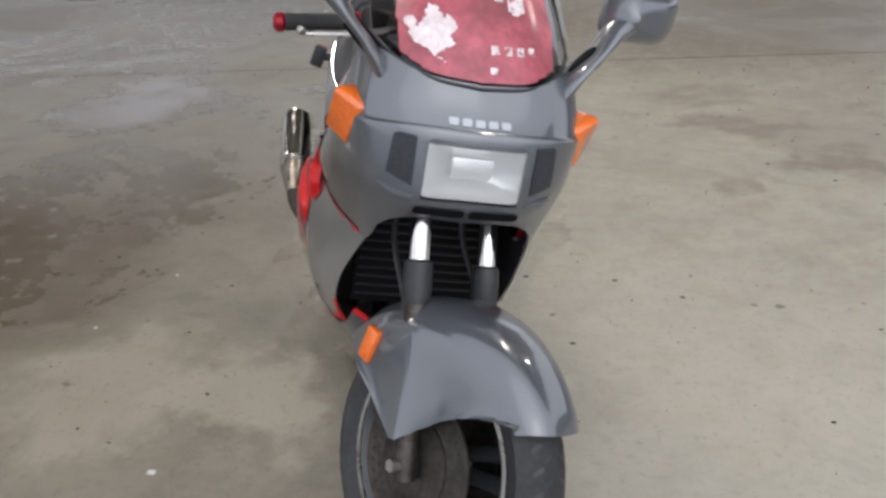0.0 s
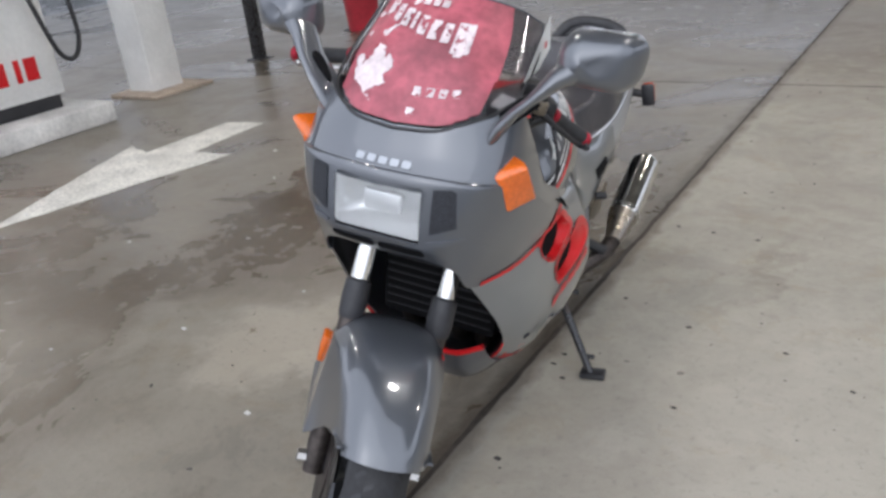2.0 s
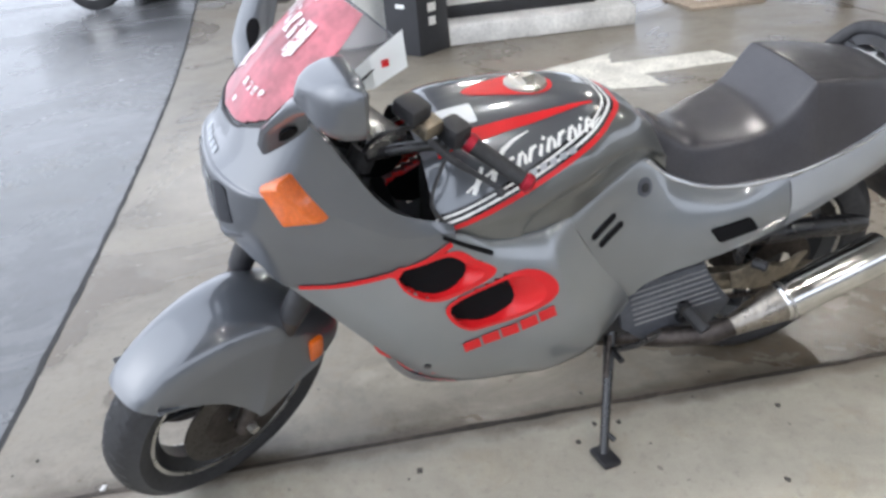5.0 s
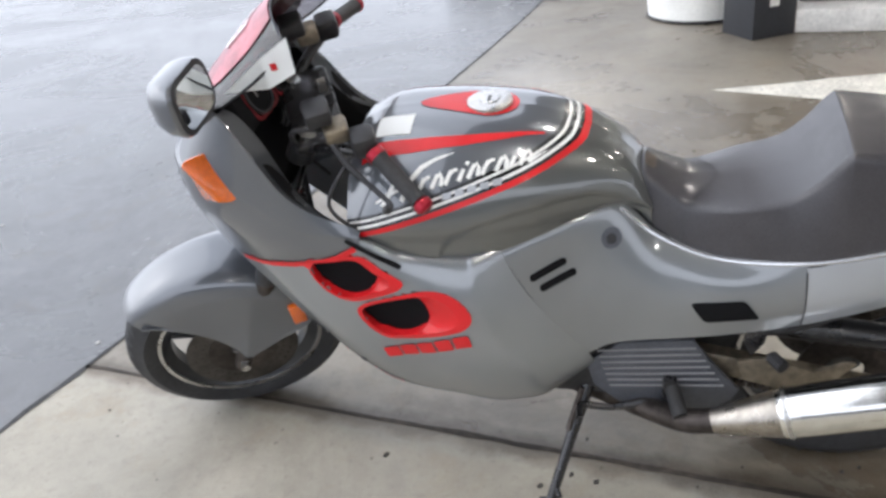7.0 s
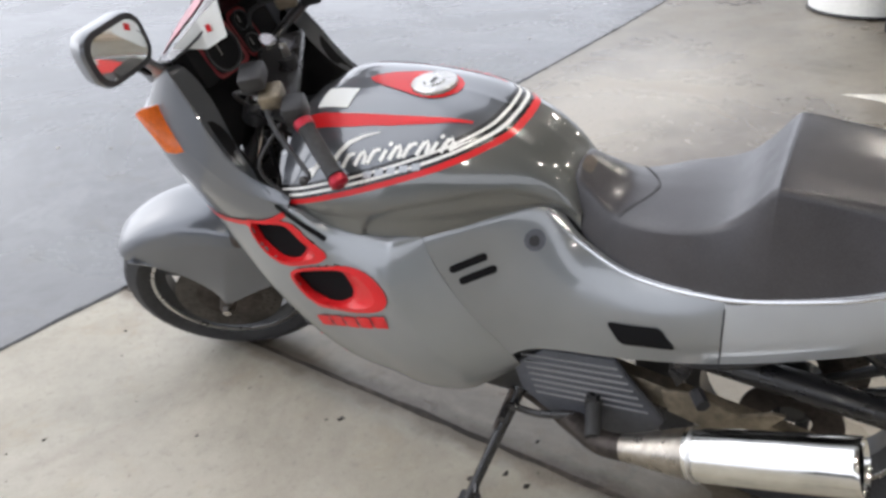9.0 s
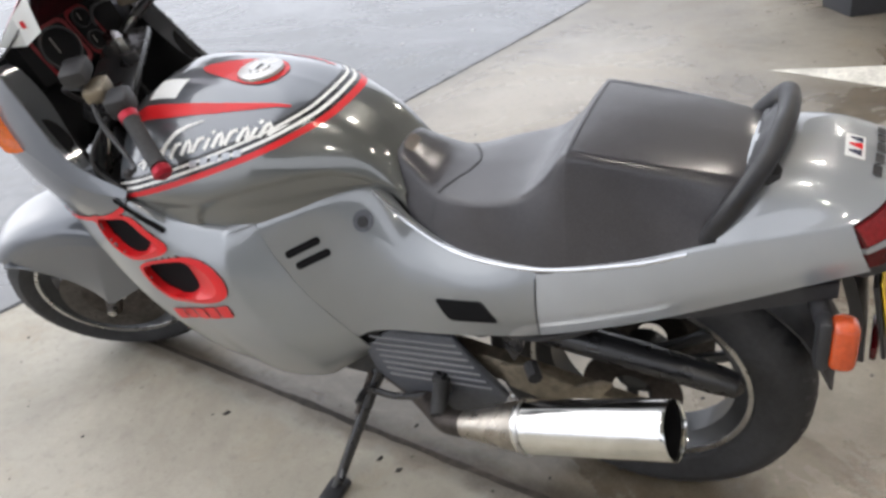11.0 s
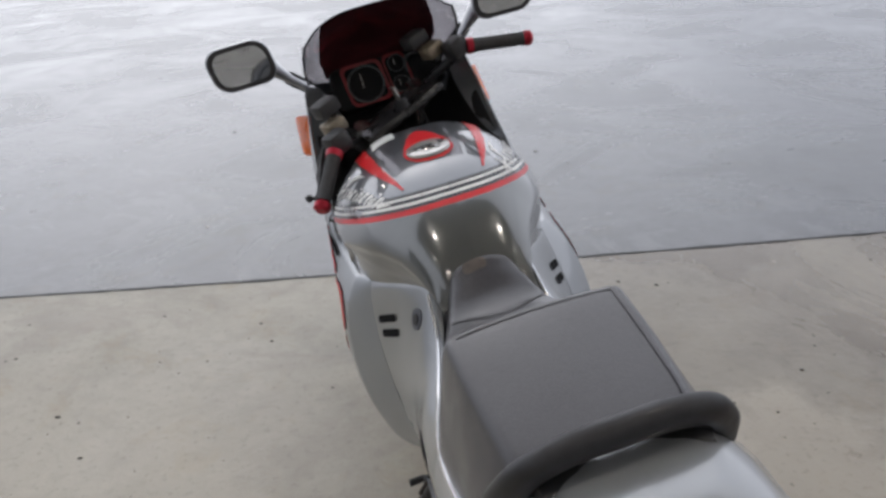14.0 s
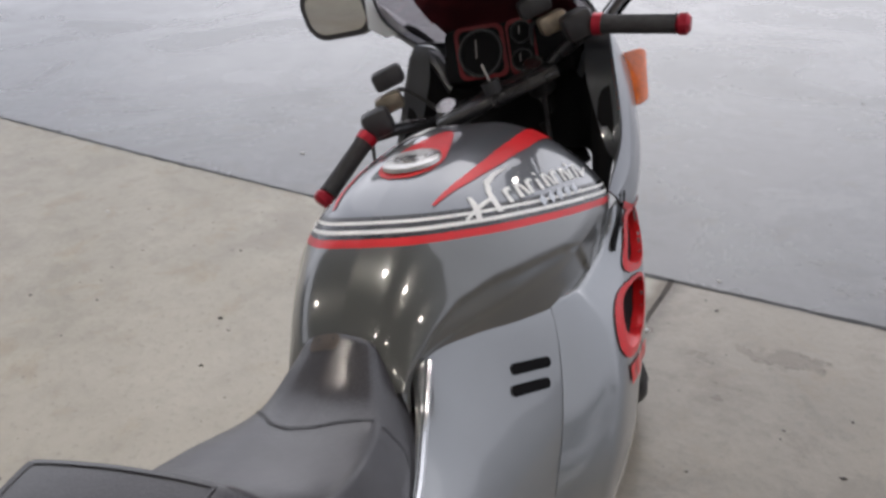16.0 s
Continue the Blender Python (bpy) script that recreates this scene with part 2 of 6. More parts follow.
def slab(outline, x0, x1, bevel=0.0):
    """A plate: an outline in (y, z) between x0 and x1."""
    bm = bmesh.new()
    lo = [bm.verts.new((x0, y, z)) for y, z in outline]
    hi = [bm.verts.new((x1, y, z)) for y, z in outline]
    bm.faces.new(lo[::-1])
    bm.faces.new(hi)
    n = len(outline)
    for i in range(n):
        bm.faces.new((lo[i], lo[(i + 1) % n], hi[(i + 1) % n], hi[i]))
    if bevel:
        bmesh.ops.bevel(bm, geom=bm.edges[:], offset=bevel, segments=2, affect="EDGES", profile=0.5)
    return bm


def moved(bm, m):
    bmesh.ops.transform(bm, matrix=m, verts=bm.verts)
    return bm


def rounded(cx, cz, w, h, r, n=5, shear=0.0, turn=0.0):
    """A rounded parallelogram as points (u, v)."""
    out = []
    for sx, sz, a0 in ((1, 1, 0), (-1, 1, 90), (-1, -1, 180), (1, -1, 270)):
        for k in range(n + 1):
            a = radians(a0 + 90 * k / n)
            u, v = sx * (w / 2 - r) + r * math.cos(a), sz * (h / 2 - r) + r * math.sin(a)
            u += shear * v
            c, s = math.cos(radians(turn)), math.sin(radians(turn))
            out.append((cx + u * c - v * s, cz + u * s + v * c))
    return out


def tree_of(*obs):
    """Surfaces to lay films on."""
    bm = bmesh.new()
    for ob in obs:
        bm.from_mesh(ob.data)
    return BVHTree.FromBMesh(bm)


def film(polys, tree, origin, u, v, n, lift=0.0016, step=0.014, thick=0.0):
    """Thin films: outlines (a, b) in the plane of u and v, laid along -n on the surfaces of a tree."""
    out = bmesh.new()
    origin, u, v, n = Vector(origin), Vector(u), Vector(v), Vector(n).normalized()
    for poly in polys:
        bm = bmesh.new()
        bm.faces.new([bm.verts.new((a, b, 0)) for a, b in poly])
        lo = [min(p[k] for p in poly) for k in (0, 1)]
        hi = [max(p[k] for p in poly) for k in (0, 1)]
        for k in (0, 1):
            for i in range(1, int((hi[k] - lo[k]) / step) + 1):
                co = [0, 0, 0]
                no = [0, 0, 0]
                co[k], no[k] = lo[k] + i * step, 1
                bmesh.ops.bisect_plane(bm, geom=bm.verts[:] + bm.edges[:] + bm.faces[:], plane_co=co, plane_no=no)
        bmesh.ops.triangulate(bm, faces=[fc for fc in bm.faces if len(fc.verts) > 4])
        for w in bm.verts:
            p = origin + w.co.x * u + w.co.y * v
            hit, nor, _, _ = tree.ray_cast(p + n * 2.0, -n, 2.08)
            if hit is None:
                hit, nor, _, _ = tree.find_nearest(p + n * 0.3)
            w.co = hit + n * lift
        tmp = bpy.data.meshes.new("tmp")
        bm.to_mesh(tmp)
        bm.free()
        out.from_mesh(tmp)
        bpy.data.meshes.remove(tmp)
    bmesh.ops.remove_doubles(out, verts=out.verts, dist=2e-5)
    if thick:
        bmesh.ops.solidify(out, geom=out.faces[:], thickness=thick)
    return out


def strip(points, width):
    """A ribbon outline along points (a, b)."""
    left, right = [], []
    for i, p in enumerate(points):
        a, b = points[max(i - 1, 0)], points[min(i + 1, len(points) - 1)]
        dx, dy = b[0] - a[0], b[1] - a[1]
        d = math.hypot(dx, dy) or 1
        w = width[i] if isinstance(width, (list, tuple)) else width
        left.append((p[0] - dy / d * w / 2, p[1] + dx / d * w / 2))
        right.append((p[0] + dy / d * w / 2, p[1] - dx / d * w / 2))
    return left + right[::-1]


def quads(points, width):
    """The same ribbon as one quad for each stretch."""
    s = strip(points, width)
    n = len(points)
    return [[s[i], s[i + 1], s[2 * n - 2 - i], s[2 * n - 1 - i]] for i in range(n - 1)]


# ---------------------------------------------------------------- ground materials
def ground_mat(name, base, dark, rough, bump=0.35, stain=0.0, wash=0.0, speck=0.25, dark_spots=(), pale_spots=(), joints=False):
    """Weathered paving: mottling, crisp stains, washed patches, single spots of spilt oil, other darker and paler
    spots, pores and grit.
    """
    m = bpy.data.materials.new(name)
    m.use_nodes = True
    n, l = m.node_tree.nodes, m.node_tree.links
    p = n["Principled BSDF"]
    pos = n.new("ShaderNodeNewGeometry").outputs["Position"]

    def vec(op, a, b=None, out="Vector"):
        x = n.new("ShaderNodeVectorMath")
        x.operation = op
        for sock, v in zip(x.inputs, (a, b)):
            if v is None:
                continue
            if isinstance(v, tuple):
                sock.default_value = v
            else:
                l.new(v, sock)
        return x.outputs[out]

    def mth(op, a, b):
        x = n.new("ShaderNodeMath")
        x.operation = op
        for sock, v in zip(x.inputs, (a, b)):
            if isinstance(v, (int, float)):
                sock.default_value = v
            else:
                l.new(v, sock)
        return x.outputs["Value"]

    def tex(scale, detail, rough_n=0.55, distort=0.0, src=None, out="Fac"):
        t = n.new("ShaderNodeTexNoise")
        t.inputs["Scale"].default_value, t.inputs["Detail"].default_value = scale, detail
        t.inputs["Roughness"].default_value, t.inputs["Distortion"].default_value = rough_n, distort
        l.new(src or pos, t.inputs["Vector"])
        return t.outputs[out]

    def ramp(src, a, b, lo=0.0, hi=1.0):
        r = n.new("ShaderNodeMapRange")
        for k, v in zip(("From Min", "From Max", "To Min", "To Max"), (a, b, lo, hi)):
            r.inputs[k].default_value = v
        l.new(src, r.inputs["Value"])
        return r.outputs["Result"]

    def mix(fac, a, b):
        x = n.new("ShaderNodeMix")
        x.data_type = "RGBA"
        l.new(fac, x.inputs["Factor"])
        for sock, v in ((x.inputs["A"], a), (x.inputs["B"], b)):
            if isinstance(v, tuple):
                sock.default_value = (*v, 1)
            else:
                l.new(v, sock)
        return x.outputs["Result"]

    def tone(k, c=base):
        return tuple(min(1.0, v * k) for v in c)

    warp = vec("SUBTRACT", tex(2.2, 7, 0.62, 0.0, None, "Color"), (0.5, 0.5, 0.5))
    bent = vec("ADD", pos, vec("MULTIPLY", warp, (1.1, 1.1, 0.0)))
    broad = tex(0.75, 9, 0.66, 0.6)
    mid = tex(2.9, 8, 0.66, 0.4)
    cloud = tex(9.0, 7, 0.62)
    fine = tex(42, 5, 0.6)
    grit = tex(260, 3, 0.6)
    col = mix(ramp(mid, 0.35, 0.68), tone(1.04), tone(0.84))
    col = mix(ramp(cloud, 0.50, 0.66, 0, 0.5), col, tone(0.74))
    col = mix(ramp(tex(4.5, 8, 0.7, 0.5), 0.54, 0.64, 0, 0.45), col, tuple(c * k for c, k in zip(base, (0.80, 0.70, 0.56))))
    col = mix(ramp(tex(19, 7, 0.66), 0.46, 0.64, 0, 0.4), col, tone(0.80))
    if stain:
        col = mix(ramp(broad, 0.50, 0.57, 0, stain), col, dark)
        col = mix(ramp(mid, 0.57, 0.61, 0, stain * 0.6), col, tone(0.62))
    if wash:
        col = mix(ramp(tex(1.7, 9, 0.68, 0.9), 0.56, 0.60, 0, wash), col, tone(1.16))
    gloss = ramp(broad, 0.42, 0.66, rough[1], rough[0])

    def spot(x, y, rx, ry, turn, edge):
        mp = n.new("ShaderNodeMapping")
        mp.vector_type = "TEXTURE"
        mp.inputs["Location"].default_value, mp.inputs["Scale"].default_value = (x, y, 0), (rx, ry, 1)
        mp.inputs["Rotation"].default_value = (0, 0, radians(turn))
        l.new(vec("MULTIPLY", bent, (1, 1, 0)), mp.inputs["Vector"])
        return ramp(vec("LENGTH", mp.outputs["Vector"], None, "Value"), 1.0, 1.0 - edge)

    for x, y, rx, ry, turn, edge, amount in pale_spots:
        col = mix(mth("MULTIPLY", spot(x, y, rx, ry, turn, edge), amount), col, tone(1.5))
    for x, y, rx, ry, turn, edge, amount in dark_spots:
        f = mth("MULTIPLY", spot(x, y, rx, ry, turn, edge), ramp(cloud, 0.36, 0.52, 0.45 * amount, amount))
        col = mix(f, col, dark)
        gloss = mth("SUBTRACT", gloss, mth("MULTIPLY", f, 0.12))
    if joints:
        mp = n.new("ShaderNodeMapping")
        mp.vector_type = "TEXTURE"
        mp.inputs["Location"].default_value, mp.inputs["Rotation"].default_value = (0.194, 0.481, 0), (0, 0, radians(11.4))
        l.new(pos, mp.inputs["Vector"])
        sep = n.new("ShaderNodeSeparateXYZ")
        l.new(mp.outputs["Vector"], sep.inputs["Vector"])
        d = mth("ADD", mth("ABSOLUTE", sep.outputs["X"], 0.0), mth("MULTIPLY", mth("SUBTRACT", cloud, 0.5), 0.12))
        col = mix(ramp(d, 0.065, 0.02, 0, 0.85), col, tone(0.75, dark))
    col = mix(ramp(fine, 0.56, 0.70, 0, speck), col, tone(0.55))
    col = mix(ramp(grit, 0.5, 0.75, 0, 0.35), col, tone(1.45))
    for scale, size, fac in ((2.6, 0.045, 0.7), (7.0, 0.065, 0.6), (15.0, 0.08, 0.55)):
        vor = n.new("ShaderNodeTexVoronoi")
        vor.inputs["Scale"].default_value = scale
        l.new(vec("ADD", pos, vec("MULTIPLY", vec("SUBTRACT", tex(30, 2, 0.5, 0.0, None, "Color"), (0.5, 0.5, 0.5)), (0.03, 0.03, 0))), vor.inputs["Vector"])
        sz = mth("MULTIPLY", ramp(tex(1.3, 2), 0.42, 0.62), size)
        col = mix(mth("MULTIPLY", mth("LESS_THAN", vor.outputs["Distance"], sz), fac), col, tone(0.30))
    l.new(col, p.inputs["Base Color"])
    l.new(gloss, p.inputs["Roughness"])
    b = n.new("ShaderNodeBump")
    b.inputs["Strength"].default_value, b.inputs["Distance"].default_value = bump, 0.004
    l.new(fine, b.inputs["Height"])
    l.new(b.outputs["Normal"], p.inputs["Normal"])
    return m


CONCRETE = ground_mat("pale concrete", (0.382, 0.357, 0.300), (0.185, 0.152, 0.117), (0.44, 0.70), stain=0.34, wash=0.14, speck=0.42, joints=True, pale_spots=((0.85, 1.9, 1.0, 1.1, 20, 0.7, 0.22),),
                      dark_spots=((0.6, 7.4, 4.0, 2.3, 0, 0.5, 0.85), (2.4, 7.4, 2.2, 1.5, 10, 0.5, 0.8), (1.55, 3.85, 0.42, 0.20, 20, 0.4, 0.8), (1.25, 4.35, 0.40, 0.16, 15, 0.4, 0.75), (1.75, 3.2, 0.30, 0.12, 30, 0.5, 0.6), (1.0, 4.9, 0.5, 0.25, 20, 0.5, 0.5), (0.97, 4.46, 0.28, 0.14, 10, 0.5, 0.7), (1.05, 3.44, 0.20, 0.12, 30, 0.5, 0.6), (0.25, 2.9, 0.5, 0.06, 100, 0.7, 0.5)))
CONCRETE_STAINED = ground_mat("oil stained concrete", (0.228, 0.203, 0.163), (0.092, 0.070, 0.046), (0.17, 0.42), stain=0.7, wash=0.2, speck=0.45, joints=True,
                              dark_spots=((-2.2, 8.2, 2.4, 1.9, 0, 0.5, 0.8), (-1.75, 2.55, 1.0, 0.52, 125, 0.5, 0.85), (-1.45, 3.2, 0.6, 0.3, 100, 0.5, 0.7), (-3.4, 5.6, 1.6, 0.9, 60, 0.5, 0.7), (-1.85, 2.2, 0.75, 0.34, 115, 0.35, 0.85), (-2.15, 3.1, 0.70, 0.36, 100, 0.35, 0.8), (-2.5, 4.5, 0.8, 0.4, 95, 0.4, 0.8), (-2.9, 1.9, 0.5, 0.2, 30, 0.4, 0.5),
                                          (-1.15, 1.1, 0.4, 0.22, 40, 0.6, 0.3), (-0.33, 0.70, 0.20, 0.07, 25, 0.3, 0.8), (-0.45, 2.6, 0.6, 0.14, 100, 0.6, 0.6), (-0.65, 3.35, 0.55, 0.38, 70, 0.5, 0.65), (-1.2, 2.75, 0.4, 0.2, 30, 0.5, 0.5)),
                              pale_spots=((-2.5, 0.65, 1.6, 0.75, 8, 0.7, 0.9), (-0.92, 1.74, 0.42, 0.28, 10, 0.4, 0.7), (-0.52, 1.76, 0.26, 0.24, 0, 0.4, 0.8), (-0.7, 2.6, 0.4, 0.3, 60, 0.5, 0.5)))
ASPHALT = ground_mat("wet asphalt", (0.135, 0.138, 0.145), (0.085, 0.088, 0.094), (0.16, 0.30), bump=0.12, stain=0.6, wash=0.5, speck=0.35)
TAR = shader("tar seam", (0.02, 0.02, 0.02), 0.7, grain=0.3, scale=50, stain=0.3, stain_scale=6)
JOINT = shader("dirty joint sealant", (0.050, 0.040, 0.031), 0.8, grain=0.4, scale=40, stain=0.6, stain_scale=3)
ARROW_PAINT = shader("worn road paint", (0.62, 0.60, 0.54), 0.6, grain=0.25, scale=45, stain=0.22, stain_scale=5, bump=0.3)
WHITE_METAL = shader("white enamelled metal", (0.78, 0.78, 0.76), 0.35, 0, 0.3, 0.1, grain=0.04, scale=30, stain=0.08, stain_scale=3)
KERB_PAINT = shader("white painted kerb", (0.70, 0.69, 0.66), 0.6, grain=0.12, scale=40, stain=0.2, stain_scale=4, bump=0.4)
POT = shader("white planter", (0.80, 0.80, 0.77), 0.5, grain=0.05, scale=40, stain=0.1, stain_scale=4, bump=0.15)
SOIL = shader("soil", (0.05, 0.04, 0.03), 0.9, grain=0.4, scale=60, bump=0.8, bump_scale=80)
LEAF = shader("leaves", (0.070, 0.092, 0.048), 0.55, grain=0.3, scale=30, stain=0.3, stain_scale=5)
VAN_PAINT = shader("silver car paint", (0.50, 0.51, 0.53), 0.32, 0.5, 0.8, 0.06, stain=0.08, stain_scale=2)
DARK_GLASS = shader("dark car glass", (0.02, 0.022, 0.025), 0.06, 0, spec=0.6)
RED_BOARD = shader("red painted board", (0.42, 0.03, 0.045), 0.5, grain=0.1, scale=30, stain=0.2, stain_scale=5)
GREEN = shader("green print", (0.35, 0.62, 0.05), 0.5)
BLACK_PRINT = shader("black printed board", (0.03, 0.032, 0.038), 0.45, grain=0.1, scale=30, stain=0.15, stain_scale=4)
LAMP_GLOW = bpy.data.materials.new("lamp diffuser")
LAMP_GLOW.use_nodes = True
LAMP_GLOW.node_tree.nodes["Principled BSDF"].inputs["Emission Color"].default_value = (1.0, 0.90, 0.76, 1)
LAMP_GLOW.node_tree.nodes["Principled BSDF"].inputs["Emission Strength"].default_value = 80.0

# ---------------------------------------------------------------- setting
# The paving is laid in a grid that is turned a little against the motorcycle.
TURN_G = radians(11.4)
GU, GV = Vector((math.cos(TURN_G), math.sin(TURN_G), 0)), Vector((-math.sin(TURN_G), math.cos(TURN_G), 0))
GRID0 = Vector((0.194, 0.481, 0))


def gpt(u, v, z=0.0):
    return GRID0 + GU * u + GV * v + Vector((0, 0, z))


def edge_y(x):
    """Where the concrete ends and the asphalt begins."""
    c = max(-6.0, min(5.0, x))
    slope = 0.18 - 0.0148 * c
    return 0.447 + 0.18 * c - 0.0074 * c * c + slope * (x - c)


bm = bmesh.new()
bmesh.ops.create_grid(bm, x_segments=4, y_segments=4, size=600)
bmesh.ops.translate(bm, vec=(0, 0, -0.012), verts=bm.verts)
ground = tagged(part("ground", bm, ASPHALT), "wet dark grey asphalt forecourt reaching to the horizon", "ground", kind="structure")

pavement = tagged(new("pavement"), "tan grey concrete slabs of a filling station forecourt with oil stains", "pavement", kind="structure")


def slab_piece(u0, u1, v0, v1, mat):
    gap = 0.006
    n = 24
    bm = bmesh.new()
    rim = []
    for i in range(n + 1):
        u = u0 + gap + (u1 - u0 - 2 * gap) * i / n
        if v0 is None:
            p = gpt(u, 0)
            for _ in range(4):
                p = p + GV * (edge_y(p.x) - p.y)
            p = p + GV * (0.012 + 0.010 * noise.noise((p.x * 5, 1.7, 0)) + 0.006 * noise.noise((p.x * 23, 4.1, 0)))
            rim.append(p)
        else:
            rim.append(gpt(u, v0 + gap))
    far = [gpt(u0 + gap + (u1 - u0 - 2 * gap) * i / n, v1 - gap) for i in range(n + 1)]
    ring = rim + far[::-1]
    top = [bm.verts.new(p) for p in ring]
    low = [bm.verts.new((p.x, p.y, -0.06)) for p in ring]
    for i in range(n):
        bm.faces.new((top[i], top[i + 1], top[2 * n - i], top[2 * n + 1 - i]))
    m = len(ring)
    for i in range(m):
        bm.faces.new((top[i], low[i], low[(i + 1) % m], top[(i + 1) % m]))
    return part("slab", bm, mat, pavement, sharp=20)


ROWS_V = (None, 5.24, 10.4, 15.6, 20.8)
for i in range(4):
    for u0, u1, mat in ((-14.0, -7.2, CONCRETE_STAINED), (-7.2, 0.0, CONCRETE_STAINED), (0.0, 5.2, CONCRETE), (5.2, 10.4, CONCRETE)):
        slab_piece(u0, u1, ROWS_V[i], ROWS_V[i + 1], mat)


def ribbon(path, width, z, seed, mat, name, label):
    bm = bmesh.new()
    prev = None
    for i, p in enumerate(path):
        a, b = path[max(i - 1, 0)], path[min(i + 1, len(path) - 1)]
        side = Vector((-(b - a).y, (b - a).x, 0)).normalized()
        w1 = width * (0.55 + 0.9 * abs(noise.noise((p.x * 6, p.y * 6, seed))) + 0.5 * abs(noise.noise((p.x * 31, p.y * 31, seed))))
        w2 = width * (0.55 + 0.9 * abs(noise.noise((p.x * 7, p.y * 7, seed + 9))) + 0.5 * abs(noise.noise((p.x * 29, p.y * 29, seed + 5))))
        row = [bm.verts.new((*(p + side * w1).xy, z)), bm.verts.new((*(p - side * w2).xy, z))]
        if prev:
            bm.faces.new((*prev, *row[::-1]))
        prev = row
    return tagged(part(name, bm, mat), label, "joint", kind="structure")


ribbon([Vector((x * 0.04, edge_y(x * 0.04) + 0.004, 0)) for x in range(-300, 250)], 0.013, 0.0012, 3.0, TAR, "trim_1", "dark tar seam between concrete and asphalt")
ribbon([gpt(0, v * 0.025) for v in range(0, 600)], 0.0105, 0.0012, 8.0, JOINT, "trim_2", "dark sealed joint between the concrete slabs")
ribbon([gpt(u * 0.05, 5.24) for u in range(-200, 160)], 0.005, 0.0012, 12.0, JOINT, "trim_3", "dark cross joint in the concrete slabs")

# painted arrow
tip, s1, n1, q1, q2, n2, s2 = ((-3.24, 1.467), (-4.08, 2.735), (-3.80, 2.70), (-3.94, 3.42), (-3.63, 3.53), (-3.47, 2.86), (-3.17, 2.95))
bm = bmesh.new()
ring = []
corners = [tip, s2, n2, q2, q1, n1, s1]
for a, b in zip(corners, corners[1:] + corners[:1]):
    for k in range(14):
        f = k / 14
        x, y = a[0] + (b[0] - a[0]) * f, a[1] + (b[1] - a[1]) * f
        ring.append((x + 0.016 * noise.noise((x * 14, y * 14, 2)), y + 0.016 * noise.noise((x * 14, y * 14, 7)), 0.0025))
vs = [bm.verts.new(p) for p in ring]
for tri in tessellate_polygon([[Vector(p) for p in ring]]):
    bm.faces.new([vs[k] for k in tri])
tagged(part("road_marking", bm, ARROW_PAINT), "worn white painted direction arrow on the concrete", "road marking", kind="structure")

# canopy over the pumps
CANOPY_Z = 4.7
canopy_pts = [gpt(-16.5, 0.9), gpt(9.5, 0.9), gpt(9.5, 18), gpt(-16.5, 18)]
bm = loft([[(p.x, p.y, CANOPY_Z) for p in canopy_pts], [(p.x, p.y, CANOPY_Z + 0.9) for p in canopy_pts]])
tagged(part("ceiling", bm, shader("grey canopy sheet", (0.22, 0.22, 0.215), 0.5, grain=0.05, scale=20, stain=0.12, stain_scale=1.5)), "grey metal underside of a filling station canopy", "canopy", kind="structure")


# an added, unseen dark arc far off that blocks low sky light behind the forecourt
bm = bmesh.new()
low, high = [], []
for k in range(91):
    a = radians(2 + 160 * k / 90)
    h = 6.2 + 2.2 * noise.noise((math.cos(a) * 5, math.sin(a) * 5, 0.5)) + 1.4 * noise.noise((math.cos(a) * 19, math.sin(a) * 19, 3.5))
    x, y = 42 * math.cos(a), 2 + 42 * math.sin(a)
    low.append(bm.verts.new((x, y, -0.3)))
    high.append(bm.verts.new((x, y, h)))
for k in range(90):
    bm.faces.new((low[k], low[k + 1], high[k + 1], high[k]))
tagged(part("backdrop", bm, shader("dull light blocker", (0.10, 0.105, 0.10), 0.9, grain=0.3, scale=2, stain=0.3, stain_scale=0.3)), "added unseen dark screen that blocks low sky light", "backdrop", kind="structure")

# an added, unseen low pale wall far behind cuts sky glare on the concrete
ring = [gpt(-30, 23.0), gpt(24, 23.0), gpt(24, 23.3), gpt(-30, 23.3)]
wall = part("sky_blocker_north", loft([[(p.x, p.y, z) for p in ring] for z in (-0.02, 3.4)]), shader("pale blocker surface", (0.50, 0.48, 0.44), 0.8, grain=0.1, scale=20, stain=0.2, stain_scale=1.2, bump=0.3))
tagged(wall, "added unseen pale wall that blocks low sky light behind the forecourt", "wall", kind="structure")


def canopy_lamp(u, v):
    m = Matrix.Translation(gpt(u, v, CANOPY_Z)) @ Matrix.Rotation(TURN_G, 4, "Z")
    lamp = thing("canopy_light", "square white recessed canopy light, lit", "light", m, group="lights under the canopy")
    rim = loft([rect(0.30, 0.30, -0.03), rect(0.30, 0.30, -0.001)])
    part("housing", rim, WHITE_METAL, lamp)
    part("diffuser", loft([rect(0.15, 0.15, -0.045), rect(0.16, 0.16, -0.031)]), LAMP_GLOW, lamp)
    return lamp


def rect(a, b, z):
    return [(-a, -b, z), (a, -b, z), (a, b, z), (-a, b, z)]


first_lamp = canopy_lamp(-1.6, 2.6)
for u, v in ((1.9, 2.6), (-1.6, 6.6), (1.9, 6.6), (-6.0, 2.6), (-6.0, 6.6), (-1.6, 11.0), (1.9, 11.0), (5.6, 4.6), (-9.5, 4.6)):
    copy_thing(first_lamp, Matrix.Translation(gpt(u, v, CANOPY_Z)) @ Matrix.Rotation(TURN_G, 4, "Z"))


